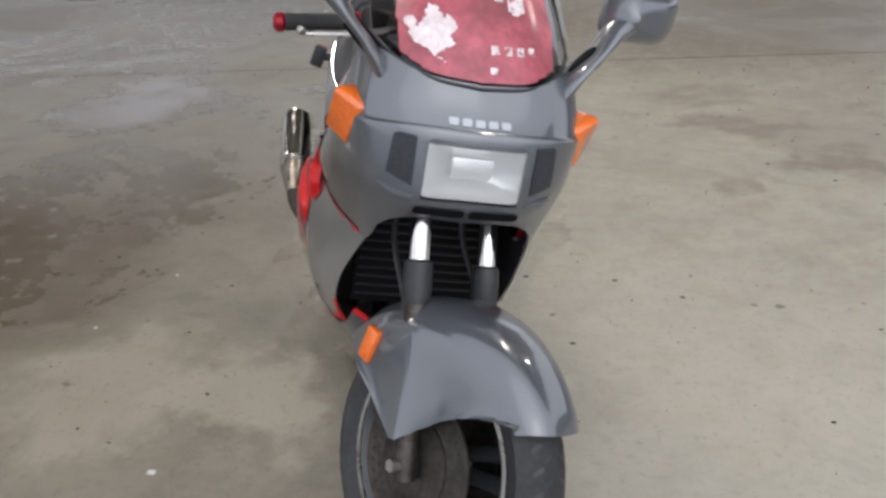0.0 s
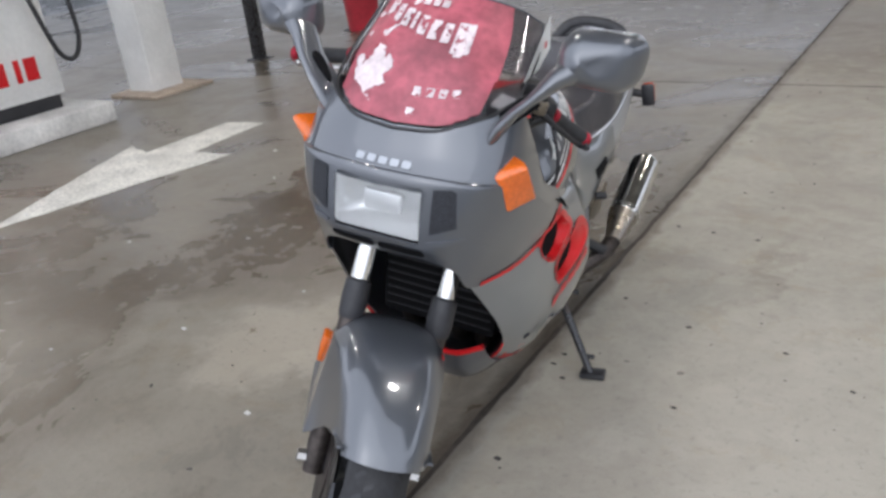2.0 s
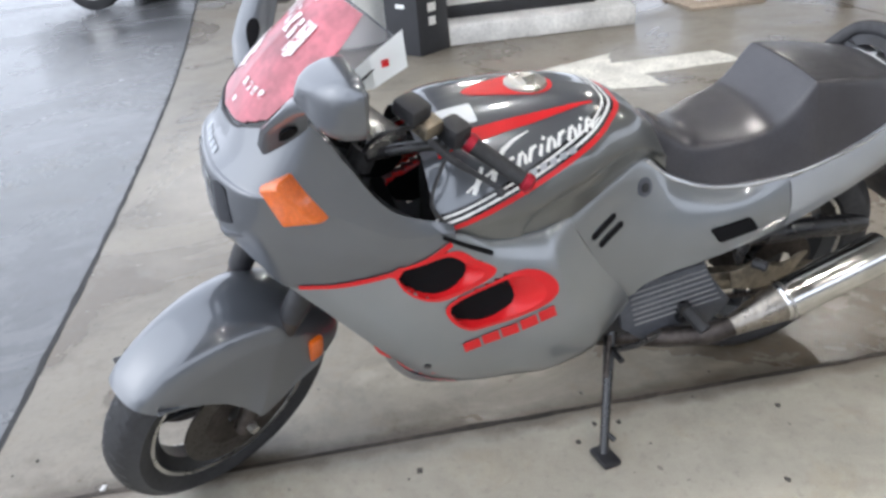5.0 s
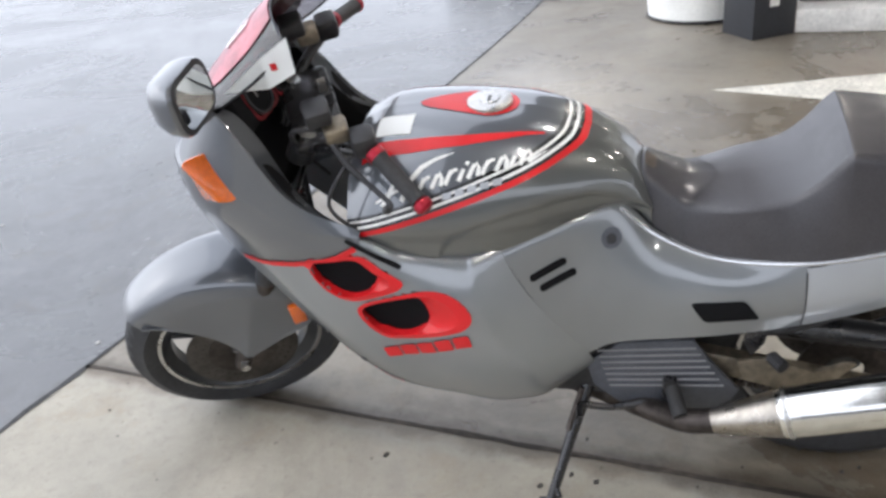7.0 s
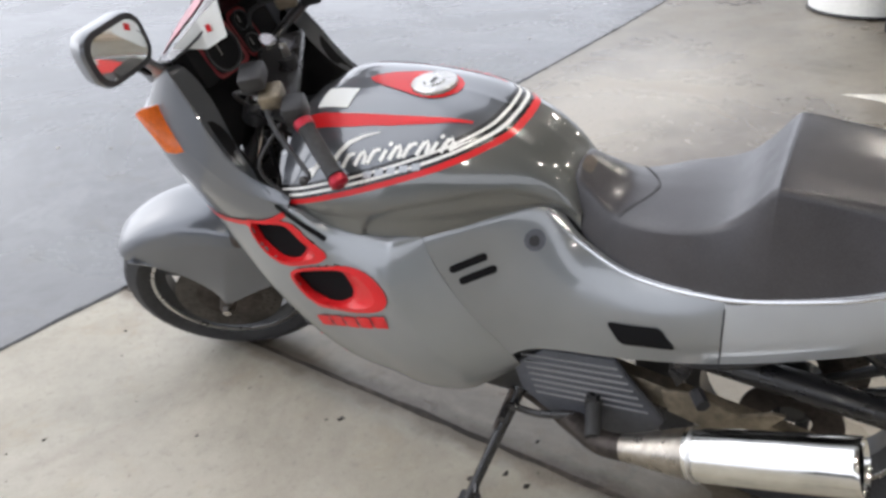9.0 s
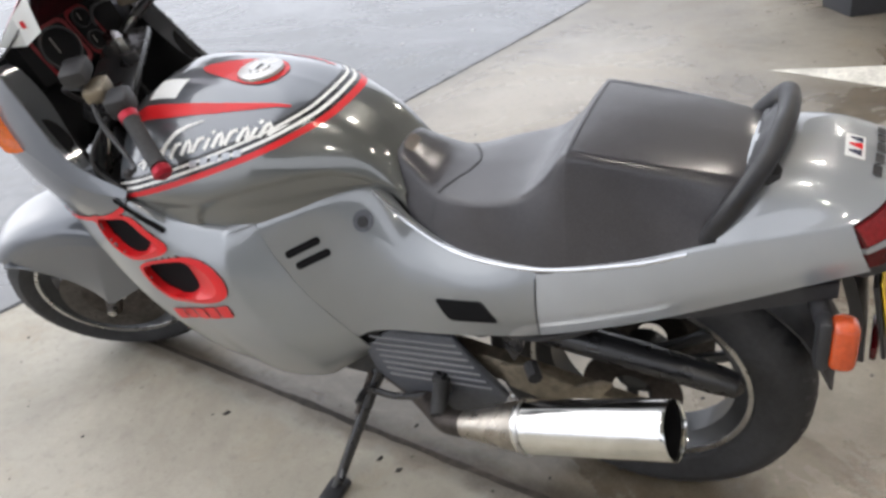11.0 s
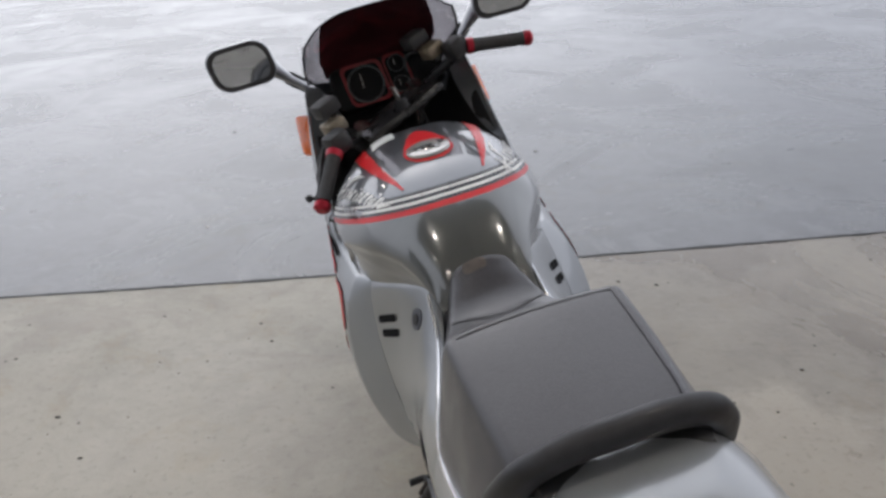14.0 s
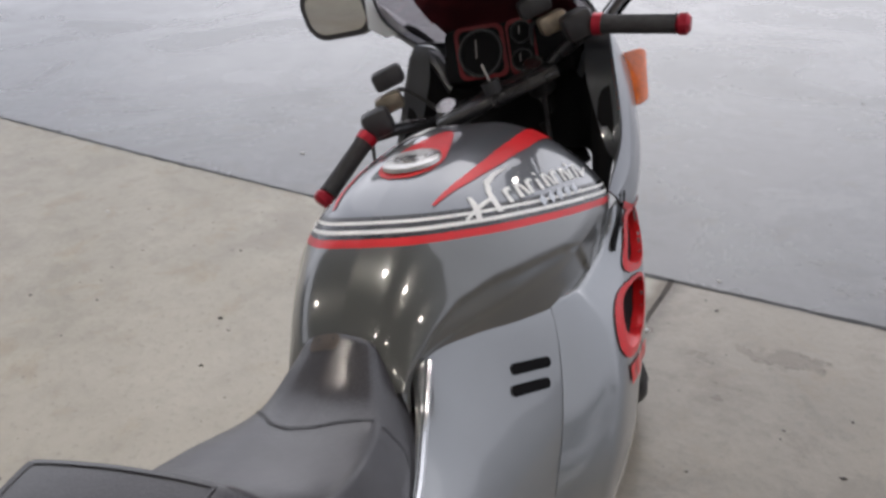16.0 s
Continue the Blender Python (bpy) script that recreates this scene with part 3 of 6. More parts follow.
# ---------------------------------------------------------------- the motorcycle
# Its own axes: x to its left, y to its rear, z up; it leans on its side stand.
BIKE = Matrix.Translation((-0.1964, 1.8408, 0)) @ Matrix.Rotation(radians(19.08), 4, "Z") @ Matrix.Rotation(radians(10.66), 4, "Y")
bike = thing("motorcycle", "grey sports motorcycle with red stripes leaning on its side stand", "motorcycle", BIKE)
FRONT, REAR = Vector((0, -0.727, 0.287)), Vector((0, 0.765, 0.326))
RAKE = radians(27.5)
AXIS = Vector((0, math.sin(RAKE), math.cos(RAKE)))
HEAD = Vector((0, -0.835, 0))
STEER = Matrix.Translation(HEAD) @ Matrix.Rotation(radians(30.5), 4, AXIS) @ Matrix.Translation(-HEAD)
STILL = Matrix.Identity(4)


def sided(pts):
    """Points mirrored to the other side."""
    return [(-x, y, z) for x, y, z in pts]


def wheel(name, hub, radius, width, rim_r, m, label):
    """Tyre, rim with paired spokes, hub."""
    w, r = width / 2, radius
    prof = [(-w * 0.62, rim_r), (-w * 0.86, rim_r + 0.012), (-w, (rim_r + r) / 2), (-w * 0.93, r - 0.038), (-w * 0.72, r - 0.014), (-w * 0.4, r - 0.003), (0, r)]
    prof = prof + [(-x, q) for x, q in prof[-2::-1]]
    tyre = part(name, moved(lathe(prof, 72, hub), m), RUBBER, bike, label)
    bm = bmesh.new()
    for s in (-1, 1):
        for k in range(2):
            for i in range(44):
                a = 2 * math.pi * (i + 0.5 * k) / 44
                x0, x1 = s * w * (0.18 + 0.3 * k), s * w * (0.46 + 0.3 * k)
                r0, r1 = r + 0.0005 - 0.004 * k, r - 0.004 - 0.011 * k
                pts = []
                for x, rr, da in ((x0, r0, 0), (x0, r0, 0.035), (x1, r1, 0.075), (x1, r1, 0.04)):
                    pts.append(bm.verts.new(hub + Vector((x, rr * math.cos(a + da), rr * math.sin(a + da)))))
                bm.faces.new(pts)
    tagged(part("tread_groove", moved(bm, m), BLACK, tyre), kind="stuff")
    rw = w * 0.66
    prof = [(-rw, rim_r + 0.004), (-rw - 0.003, rim_r - 0.004), (-rw + 0.006, rim_r - 0.012), (-rw + 0.02, rim_r - 0.030), (rw - 0.02, rim_r - 0.030), (rw - 0.006, rim_r - 0.012), (rw + 0.003, rim_r - 0.004), (rw, rim_r + 0.004)]
    rim = part("rim", moved(lathe(prof, 72, hub), m), RIM_PAINT, tyre)
    for s in (-1, 1):
        part("rim_lip", moved(lathe([(s * (rw - 0.003), rim_r - 0.006), (s * (rw + 0.006), rim_r - 0.004), (s * (rw + 0.006), rim_r + 0.005), (s * (rw - 0.003), rim_r + 0.006)], 72, hub), m), STEEL, tyre, "bright rim lip" if s > 0 else "")
    part("hub", moved(lathe([(-0.062, 0.0), (-0.062, 0.024), (-0.045, 0.045), (-0.02, 0.036), (0.02, 0.036), (0.045, 0.045), (0.062, 0.024), (0.062, 0.0)], 28, hub), m), RIM_PAINT, tyre)
    for k in range(3):
        a = 2 * math.pi * k / 3 + 0.5
        for off in (-0.17, 0.17):
            p0 = hub + Vector((0, 0.036 * math.cos(a + off * 2.6), 0.036 * math.sin(a + off * 2.6)))
            p1 = hub + Vector((0, (rim_r - 0.026) * math.cos(a + off), (rim_r - 0.026) * math.sin(a + off)))
            part("spoke", moved(tube([p0, p0.lerp(p1, 0.5), p1], [0.020, 0.016, 0.019], 10, 0, 0.65), m), RIM_PAINT, tyre)
    return tyre


def disc(hub, x, r, m, owner):
    d = part("brake_disc", moved(lathe([(x - 0.0025, r * 0.60), (x - 0.0025, r), (x + 0.0025, r), (x + 0.0025, r * 0.60), (x - 0.0025, r * 0.60)], 60, hub), m), DISC_METAL, owner, "drilled brown brake disc")
    bm = bmesh.new()
    for i in range(36):
        for k, q in enumerate((0.72, 0.86)):
            a = 2 * math.pi * (i + 0.5 * k) / 36
            c = hub + Vector((0, r * q * math.cos(a), r * q * math.sin(a)))
            for s in (-1, 1):
                bm.faces.new([bm.verts.new(c + Vector((x + s * 0.0032, 0.004 * math.cos(b), 0.004 * math.sin(b)))) for b in (0, 1.05, 2.09, 3.14, 4.19, 5.24)])
    tagged(part("drill_hole", moved(bm, m), DARK_METAL, d), kind="stuff")
    part("disc_carrier", moved(lathe([(x - 0.002, 0.03), (x + 0.004, r * 0.62), (x - 0.006, r * 0.62), (x - 0.006, 0.03)], 40, hub), m), DARK_METAL, d)
    return d


front_wheel = wheel("front_wheel", FRONT, 0.292, 0.118, 0.210, STEER, "front wheel with worn black tyre and grey spokes")
for s in (-1, 1):
    disc(FRONT, s * 0.068, 0.146, STEER, front_wheel)
rear_wheel = wheel("rear_wheel", REAR, 0.326, 0.145, 0.216, STILL, "rear wheel with wide black tyre and grey spokes")
disc(REAR, -0.075, 0.128, STILL, rear_wheel)

# fork
for s in (-1, 1):
    base = FRONT + Vector((s * 0.094, 0, 0))
    leg = part("fork_leg", moved(tube([base - AXIS * 0.03, base + AXIS * 0.02, base + AXIS * 0.33, base + AXIS * 0.335], [0.021, 0.0235, 0.0225, 0.021], 16), STEER), DARK_METAL, bike)
    part("dust_boot", moved(tube([base + AXIS * 0.305, base + AXIS * 0.315, base + AXIS * 0.34, base + AXIS * 0.385, base + AXIS * 0.39], [0.025, 0.0275, 0.029, 0.028, 0.023], 16), STEER), BLACK, leg)
    part("stanchion", moved(tube([base + AXIS * 0.38, base + AXIS * 0.76], 0.0205, 16), STEER), CHROME, leg, "bright chrome stanchion")
    part("axle_nut", moved(lathe([(-0.012, 0.0), (-0.012, 0.013), (0.012, 0.013), (0.012, 0.0)], 6, base + Vector((s * 0.026, 0, 0))), STEER), STEEL, leg)
    cal = base + Vector((-s * 0.022, 0.105, 0.075))
    part("brake_caliper", moved(block((0.058, 0.062, 0.11), cal, 0.012), STEER), DARK_METAL, leg)
    rf = Vector((s * 0.126, -0.544, 0.440))
    part("reflector_bracket", moved(tube([base + AXIS * 0.15, rf + Vector((-s * 0.012, -0.01, 0))], [0.009, 0.008], 8), STEER), BLACK, leg)
    part("side_reflector", moved(block((0.016, 0.036, 0.070), rf, 0.005, m=None), STEER), AMBER, leg, "amber side reflector")
    hose = [base + Vector((-s * 0.015, 0.13, 0.12)), base + Vector((s * 0.01, 0.15, 0.25)), base + AXIS * 0.42 + Vector((0, 0.09, 0)), base + AXIS * 0.62 + Vector((-s * 0.03, 0.03, 0))]
    part("brake_hose", moved(tube(hose, 0.006, 8, 18), STEER), BLACK, leg)
part("lower_yoke", moved(block((0.26, 0.09, 0.035), FRONT + AXIS * 0.50 + Vector((0, 0.03, 0)), 0.01), STEER), BLACK_GLOSS, bike)
top = FRONT + AXIS * 0.735
part("top_yoke", moved(block((0.25, 0.11, 0.026), top + Vector((0, 0.035, 0)), 0.01), STEER), BLACK_GLOSS, bike)

# front mudguard: a shell round the wheel with side flaps
def fpt(ang, r, x):
    a = radians(ang)
    return (x, FRONT.y - r * math.cos(a), FRONT.z + r * math.sin(a))


def flap_low(a):
    """How near the hub the side flap comes, by the angle round the wheel."""
    pts = [(44, 0.300), (50, 0.250), (58, 0.196), (66, 0.150), (75, 0.105), (90, 0.070), (110, 0.050), (130, 0.052), (145, 0.090), (152, 0.150), (158, 0.215)]
    for (a0, r0), (a1, r1) in zip(pts, pts[1:]):
        if a <= a1:
            return r0 + (r1 - r0) * (a - a0) / (a1 - a0)
    return pts[-1][1]


rows = [[] for _ in range(8)]
for k in range(25):
    f = k / 24
    low = flap_low(45 + 112 * f)
    for row, (x, r, lead) in zip(rows, ((0.0, 0.320, 0), (0.030, 0.319, 0.3), (0.056, 0.313, 0.8), (0.077, 0.298, 1.8), (0.091, 0.276, 3.0), (0.0985, max(0.252, low), 4.5), (0.104, None, 4.5), (0.109, low, 4.5))):
        if r is None:
            r = 0.5 * (max(0.252, low) + low)
        a = 45.5 + lead * (1 - f) + (112 - lead) * f
        row.append(fpt(a, r - 0.004 * (k == 0), x * (0.83 + 0.36 * min(1.0, f * 1.7) ** 1.2)))
mudguard = part("front_mudguard", moved(surface(rows, 28, 48, mirror=True, thick=-0.004), STEER), PAINT_DARK, bike, "grey painted front mudguard with deep side flaps", sharp=50)
for s in (-1, 1):
    part("fixing_bolt", moved(lathe([(0.108 * s, 0.0), (0.117 * s, 0.0), (0.119 * s, 0.007), (0.108 * s, 0.008)], 10, fpt(112, 0.25, 0)), STEER), BLACK, mudguard)

# ---- fairing
UP = [
    [(0, -0.580, 1.000), (0.10, -0.565, 1.006), (0.165, -0.515, 1.025), (0.20, -0.455, 1.035), (0.216, -0.405, 0.965), (0.232, -0.330, 0.850), (0.228, -0.205, 0.785)],
    [(0, -0.603, 0.958), (0.10, -0.592, 0.958), (0.175, -0.552, 0.962), (0.213, -0.498, 0.958), (0.231, -0.42, 0.905), (0.240, -0.325, 0.822), (0.234, -0.205, 0.779)],
    [(0, -0.627, 0.929), (0.10, -0.617, 0.928), (0.178, -0.580, 0.922), (0.219, -0.524, 0.911), (0.238, -0.43, 0.868), (0.246, -0.32, 0.797), (0.239, -0.205, 0.774)],
    [(0, -0.640, 0.914), (0.10, -0.630, 0.914), (0.180, -0.590, 0.907), (0.219, -0.530, 0.896), (0.239, -0.432, 0.855), (0.247, -0.32, 0.786), (0.240, -0.205, 0.771)],
    [(0, -0.642, 0.800), (0.10, -0.634, 0.800), (0.166, -0.597, 0.818), (0.206, -0.540, 0.808), (0.237, -0.44, 0.782), (0.249, -0.315, 0.750), (0.243, -0.205, 0.765)],
    [(0, -0.612, 0.752), (0.10, -0.606, 0.752), (0.145, -0.575, 0.722), (0.163, -0.530, 0.670), (0.214, -0.43, 0.688), (0.243, -0.30, 0.718), (0.244, -0.207, 0.758)]]
upper = part("upper_fairing", surface(UP, 35, 48, cut=lambda u, v: v < 0.155 and 0.615 < u < 0.80, mirror=True, thick=-0.004), PAINT_DARK, bike, "dark grey upper fairing with rectangular headlamp")
for s in (1, -1):
    inner, outer = [], []
    for k in range(25):
        p = spline(UP[0], 0.50 + 0.46 * k / 24)
        w = 0.052 * math.sin(math.pi * min(1.0, 0.12 + k / 24)) ** 0.6
        outer.append((s * (p.x - 0.001), p.y, p.z - 0.001))
        inner.append((s * (p.x - w), p.y + 0.002, p.z - 0.004))
    bm = loft([outer, inner], closed=False)
    bmesh.ops.solidify(bm, geom=bm.faces[:], thickness=0.003)
    part("fairing_return", bm, PAINT_DARK, upper)
LOW = [
    [(0.160, -0.527, 0.670), (0.211, -0.43, 0.688), (0.240, -0.30, 0.718), (0.232, -0.207, 0.760), (0.216, -0.127, 0.722), (0.202, -0.01, 0.706), (0.174, 0.068, 0.712)],
    [(0.163, -0.530, 0.668), (0.214, -0.43, 0.686), (0.243, -0.30, 0.716), (0.244, -0.207, 0.756), (0.236, -0.127, 0.715), (0.224, -0.01, 0.700), (0.192, 0.068, 0.708)],
    [(0.178, -0.462, 0.590), (0.228, -0.38, 0.605), (0.254, -0.28, 0.632), (0.261, -0.18, 0.645), (0.267, -0.09, 0.635), (0.264, 0.0, 0.63), (0.206, 0.105, 0.635)],
    [(0.190, -0.392, 0.505), (0.233, -0.325, 0.512), (0.255, -0.25, 0.52), (0.263, -0.16, 0.53), (0.275, -0.06, 0.53), (0.278, 0.045, 0.53), (0.210, 0.160, 0.552)],
    [(0.185, -0.325, 0.415), (0.218, -0.275, 0.415), (0.240, -0.20, 0.415), (0.250, -0.10, 0.415), (0.266, 0.0, 0.42), (0.262, 0.11, 0.435), (0.200, 0.225, 0.465)],
    [(0.148, -0.280, 0.335), (0.175, -0.240, 0.325), (0.198, -0.16, 0.315), (0.206, -0.06, 0.308), (0.215, 0.03, 0.305), (0.213, 0.12, 0.325), (0.172, 0.24, 0.40)],
    [(0.085, -0.262, 0.285), (0.098, -0.22, 0.268), (0.108, -0.14, 0.258), (0.11, -0.05, 0.255), (0.11, 0.03, 0.255), (0.10, 0.11, 0.27), (0.10, 0.21, 0.33)]]
for k, row in enumerate(LOW):
    a, b = Vector(row[5]), Vector(row[6])
    c = a.lerp(b, 0.36)
    row.insert(6, (c.x + 0.006 * (k > 0), c.y, c.z))
SCOOPS = [
    ([(-0.327, 0.712), (-0.272, 0.728), (-0.208, 0.738), (-0.166, 0.708), (-0.127, 0.676), (-0.176, 0.648), (-0.241, 0.630), (-0.289, 0.642), (-0.322, 0.675)],
     [(-0.314, 0.710), (-0.225, 0.731), (-0.186, 0.694), (-0.204, 0.658), (-0.253, 0.642), (-0.309, 0.674)]),
    ([(-0.232, 0.610), (-0.174, 0.639), (-0.086, 0.661), (-0.029, 0.650), (0.005, 0.618), (0.003, 0.588), (-0.039, 0.564), (-0.142, 0.537), (-0.185, 0.535), (-0.221, 0.567)],
     [(-0.220, 0.608), (-0.116, 0.646), (-0.085, 0.604), (-0.100, 0.571), (-0.153, 0.549), (-0.206, 0.568)])]


def smooth_ring(pts, n=5):
    """A rounded closed outline through the points."""
    out, m = [], len(pts)
    for i in range(m):
        p, a, b, q = (Vector(pts[(i + k) % m]) for k in (-1, 0, 1, 2))
        for j in range(n):
            u = j / n
            out.append(tuple(0.5 * (2 * a + (b - p) * u + (2 * p - 5 * a + 4 * b - q) * u * u + (3 * a - p - 3 * b + q) * u ** 3)))
    return out


def inside(poly, y, z):
    hit = False
    for (y0, z0), (y1, z1) in zip(poly, poly[1:] + poly[:1]):
        if (z0 > z) != (z1 > z) and y < y0 + (z - z0) * (y1 - y0) / (z1 - z0):
            hit = not hit
    return hit


def shrunk(poly, k, centre=None, at=None):
    """An outline made smaller about its middle, or moved to another middle."""
    c = centre or (sum(p[0] for p in poly) / len(poly), sum(p[1] for p in poly) / len(poly))
    at = at or c
    return [(at[0] + (y - c[0]) * k, at[1] + (z - c[1]) * k) for y, z in poly]


HOLES = [shrunk(smooth_ring(ring), 0.965) for ring, _ in SCOOPS]


def scoop_hole(u, v):
    p = spline([spline(row, v) for row in LOW], u)
    return any(inside(h, p.y, p.z) for h in HOLES)


lower_obs, lower_skins = [], []
for s in (1, -1):
    ctrl = LOW if s > 0 else [sided(r) for r in LOW]
    lower_obs.append(part("lower_fairing", surface(ctrl, 62, 76, cut=scoop_hole, thick=-0.004 * s), PAINT_MID, bike, "grey lower fairing with red-edged air scoops"))
    lower_skins.append(surface(ctrl, 62, 76, thick=-0.004 * s))
BELLY = [[(0, -0.345, 0.36), (0.08, -0.345, 0.365), (0.142, -0.33, 0.395)], [(0, -0.318, 0.285), (0.08, -0.314, 0.29), (0.150, -0.30, 0.348)], [(0, -0.25, 0.232), (0.09, -0.25, 0.238), (0.168, -0.245, 0.318)],
         [(0, -0.10, 0.216), (0.11, -0.10, 0.222), (0.195, -0.08, 0.306)], [(0, 0.05, 0.218), (0.11, 0.05, 0.224), (0.195, 0.05, 0.304)], [(0, 0.2, 0.27), (0.09, 0.2, 0.28), (0.168, 0.2, 0.36)]]
belly = part("belly_pan", surface(BELLY, 26, 14, mirror=True, thick=-0.003), PAINT_DARK, bike, "dark grey belly pan with a red upper edge")
lip = [spline(BELLY[0], k / 10) for k in range(11)]
lip = [Vector((-p.x, p.y - 0.004, p.z)) for p in lip[::-1]] + [Vector((p.x, p.y - 0.004, p.z)) for p in lip[1:]]
part("red_edge", tube(lip, 0.007, 8), RED, belly, "red front lip of the belly pan")
for s in (1, -1):
    part("red_edge", tube([(s * 0.187, -0.327, 0.415), (s * 0.172, -0.305, 0.375), (s * 0.150, -0.283, 0.337)], 0.0035, 8, 10), RED, belly)

# flat dark colour stands for shade in the recesses beside the headlamp
VENT = shader("vent recess with painted shade", (0.026, 0.028, 0.034), 0.6, grain=0.3, scale=200)
# near-black: the shade inside hollows is put into the colour
SHADE_BLACK = shader("near-black painted shade", (0.007, 0.007, 0.008), 0.85, spec=0.12)
TREE_UP = tree_of(upper)
for bm in lower_skins[1:]:
    tmp = bpy.data.meshes.new("tmp")
    bm.to_mesh(tmp)
    lower_skins[0].from_mesh(tmp)
    bpy.data.meshes.remove(tmp)
TREE_LOW = BVHTree.FromBMesh(lower_skins[0])
for bm in lower_skins:
    bm.free()
YZ = {1: ((0, 0, 0), (0, 1, 0), (0, 0, 1), (1, 0, 0)), -1: ((0, 0, 0), (0, 1, 0), (0, 0, 1), (-1, 0, 0))}
TREE_SHELL = tree_of(upper, *lower_obs)
for s, low in ((1, lower_obs[0]), (-1, lower_obs[1])):
    line = [(-0.516, 0.6735), (-0.49, 0.678), (-0.43, 0.688), (-0.37, 0.700), (-0.30, 0.717), (-0.255, 0.733), (-0.215, 0.756)]
    part("red_stripe", film(quads(line, 0.012), TREE_SHELL, *YZ[s], lift=0.003), RED, upper, "red pinstripe along the fairing edge" if s > 0 else "")
    for ring, mouth in SCOOPS:
        ring = smooth_ring(ring)
        mid = (sum(p[0] for p in mouth) / len(mouth), sum(p[1] for p in mouth) / len(mouth))
        m = len(ring)
        c0 = (sum(p[0] for p in ring) / m, sum(p[1] for p in ring) / m)
        fore = (c0[0] - 0.010, c0[1] - 0.001)
        rim, brim = shrunk(ring, 0.86, c0, fore), shrunk(ring, 1.02)
        lip = [[brim[k], brim[(k + 1) % m], rim[(k + 1) % m], rim[k]] for k in range(m)]
        scoop = part("scoop_surround", film(lip, TREE_LOW, *YZ[s], lift=0.003), RED, low, "red painted scoop surround")
        throat = []
        hole = smooth_ring(mouth)
        for y, z in ring:
            want = math.atan2(z - mid[1], y - mid[0])
            best = min(hole, key=lambda p: abs(math.remainder(math.atan2(p[1] - mid[1], p[0] - mid[0]) - want, 2 * math.pi)))
            far = math.hypot(best[0] - mid[0], best[1] - mid[1]) * 1.06
            throat.append((mid[0] - 0.002 + far * math.cos(want), mid[1] - 0.005 + far * math.sin(want)))
        levels = []
        for f, depth in ((0.0, 0.0), (0.08, 0.002), (0.5, 0.008), (0.9, 0.015), (1.0, 0.021)):
            level = []
            for (y0, z0), (y1, z1) in zip(rim, throat):
                y, z = y0 + (y1 - y0) * f, z0 + (z1 - z0) * f
                hit, _, _, _ = TREE_LOW.ray_cast(Vector((s * 2.0, y, z)), Vector((-s, 0, 0)), 3.0)
                level.append((hit.x - s * (depth - 0.003), y, z))
            levels.append(level)
        red_bm, dark_bm = bmesh.new(), bmesh.new()
        for la, lb in zip(levels, levels[1:]):
            for k in range(m):
                red_bm.faces.new([red_bm.verts.new(p) for p in (la[k], la[(k + 1) % m], lb[(k + 1) % m], lb[k])])
        bmesh.ops.remove_doubles(red_bm, verts=red_bm.verts, dist=1e-5)
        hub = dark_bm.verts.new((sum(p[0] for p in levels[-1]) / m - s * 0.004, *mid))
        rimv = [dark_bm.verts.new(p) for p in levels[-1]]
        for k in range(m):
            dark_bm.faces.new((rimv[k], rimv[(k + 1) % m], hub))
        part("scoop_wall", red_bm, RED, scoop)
        # throat is shallow; its depth of shade is painted black
        part("scoop_throat", dark_bm, SHADE_BLACK, scoop, "dark scoop throat")
    # plain letter shapes under the scoops
    for k in range(5):
        f = k / 5
        a0, b0 = -0.193 + 0.205 * f, 0.466 + 0.072 * f
        part("letter_shape", film([[(a0, b0), (a0 + 0.036, b0 + 0.011), (a0 + 0.028, b0 + 0.040), (a0 - 0.008, b0 + 0.029)]], TREE_LOW, *YZ[s], lift=0.003), RED, low, "plain red letter shape" if k == 0 else "")
    # flat black film stands for the shade in the slit
    part("seam_slit", film([rounded(-0.180, 0.742, 0.125, 0.009, 0.004, 3, turn=-32)], TREE_SHELL, *YZ[s], lift=0.004), SHADE_BLACK, low, "black air slit")
    part("panel_bolt", film([rounded(-0.272, 0.418, 0.016, 0.016, 0.0075, 4)], TREE_LOW, *YZ[s], lift=0.004, thick=0.003), BLACK, low)
    part("belly_edge", film(quads([(-0.285, 0.345), (-0.25, 0.33), (-0.20, 0.322)], 0.016), TREE_LOW, *YZ[s], lift=0.003), RED, low)

# headlamp in its opening
lampbox = part("headlamp", loft([[(x, y, z) for x, z in rounded(0, 0.855, 0.210, 0.124, 0.02)] for y, in ((-0.632,), (-0.56,), (-0.55,))], caps=False), BLACK_GLOSS, bike, "rectangular headlamp with fluted clear glass")
bm = bmesh.new()
rings = []
for f, y in ((1.0, -0.633), (0.96, -0.610), (0.75, -0.585), (0.35, -0.570), (0.05, -0.568)):
    rings.append([(x * f, y, 0.857 + (z - 0.857) * f) for x, z in rounded(0, 0.857, 0.194, 0.108, 0.018)])
part("reflector", loft(rings, caps=False), SILVER_REFLECTOR, lampbox)
part("bulb_shield", block((0.075, 0.012, 0.042), (0, -0.606, 0.857), 0.005), SILVER_REFLECTOR, lampbox)
rings = []
for f, y in ((1.0, -0.634), (0.99, -0.644), (0.93, -0.650), (0.6, -0.656), (0.2, -0.657)):
    rings.append([(x * f, y + 0.008 * (x / 0.1) ** 2, 0.857 + (z - 0.857) * f) for x, z in rounded(0, 0.857, 0.196, 0.110, 0.018)])
pane = part("lens", loft(rings), LENS_GLASS, lampbox)
pane.visible_shadow = False
XZ = ((0, 0, 0), (1, 0, 0), (0, 0, 1), (0, -1, 0))
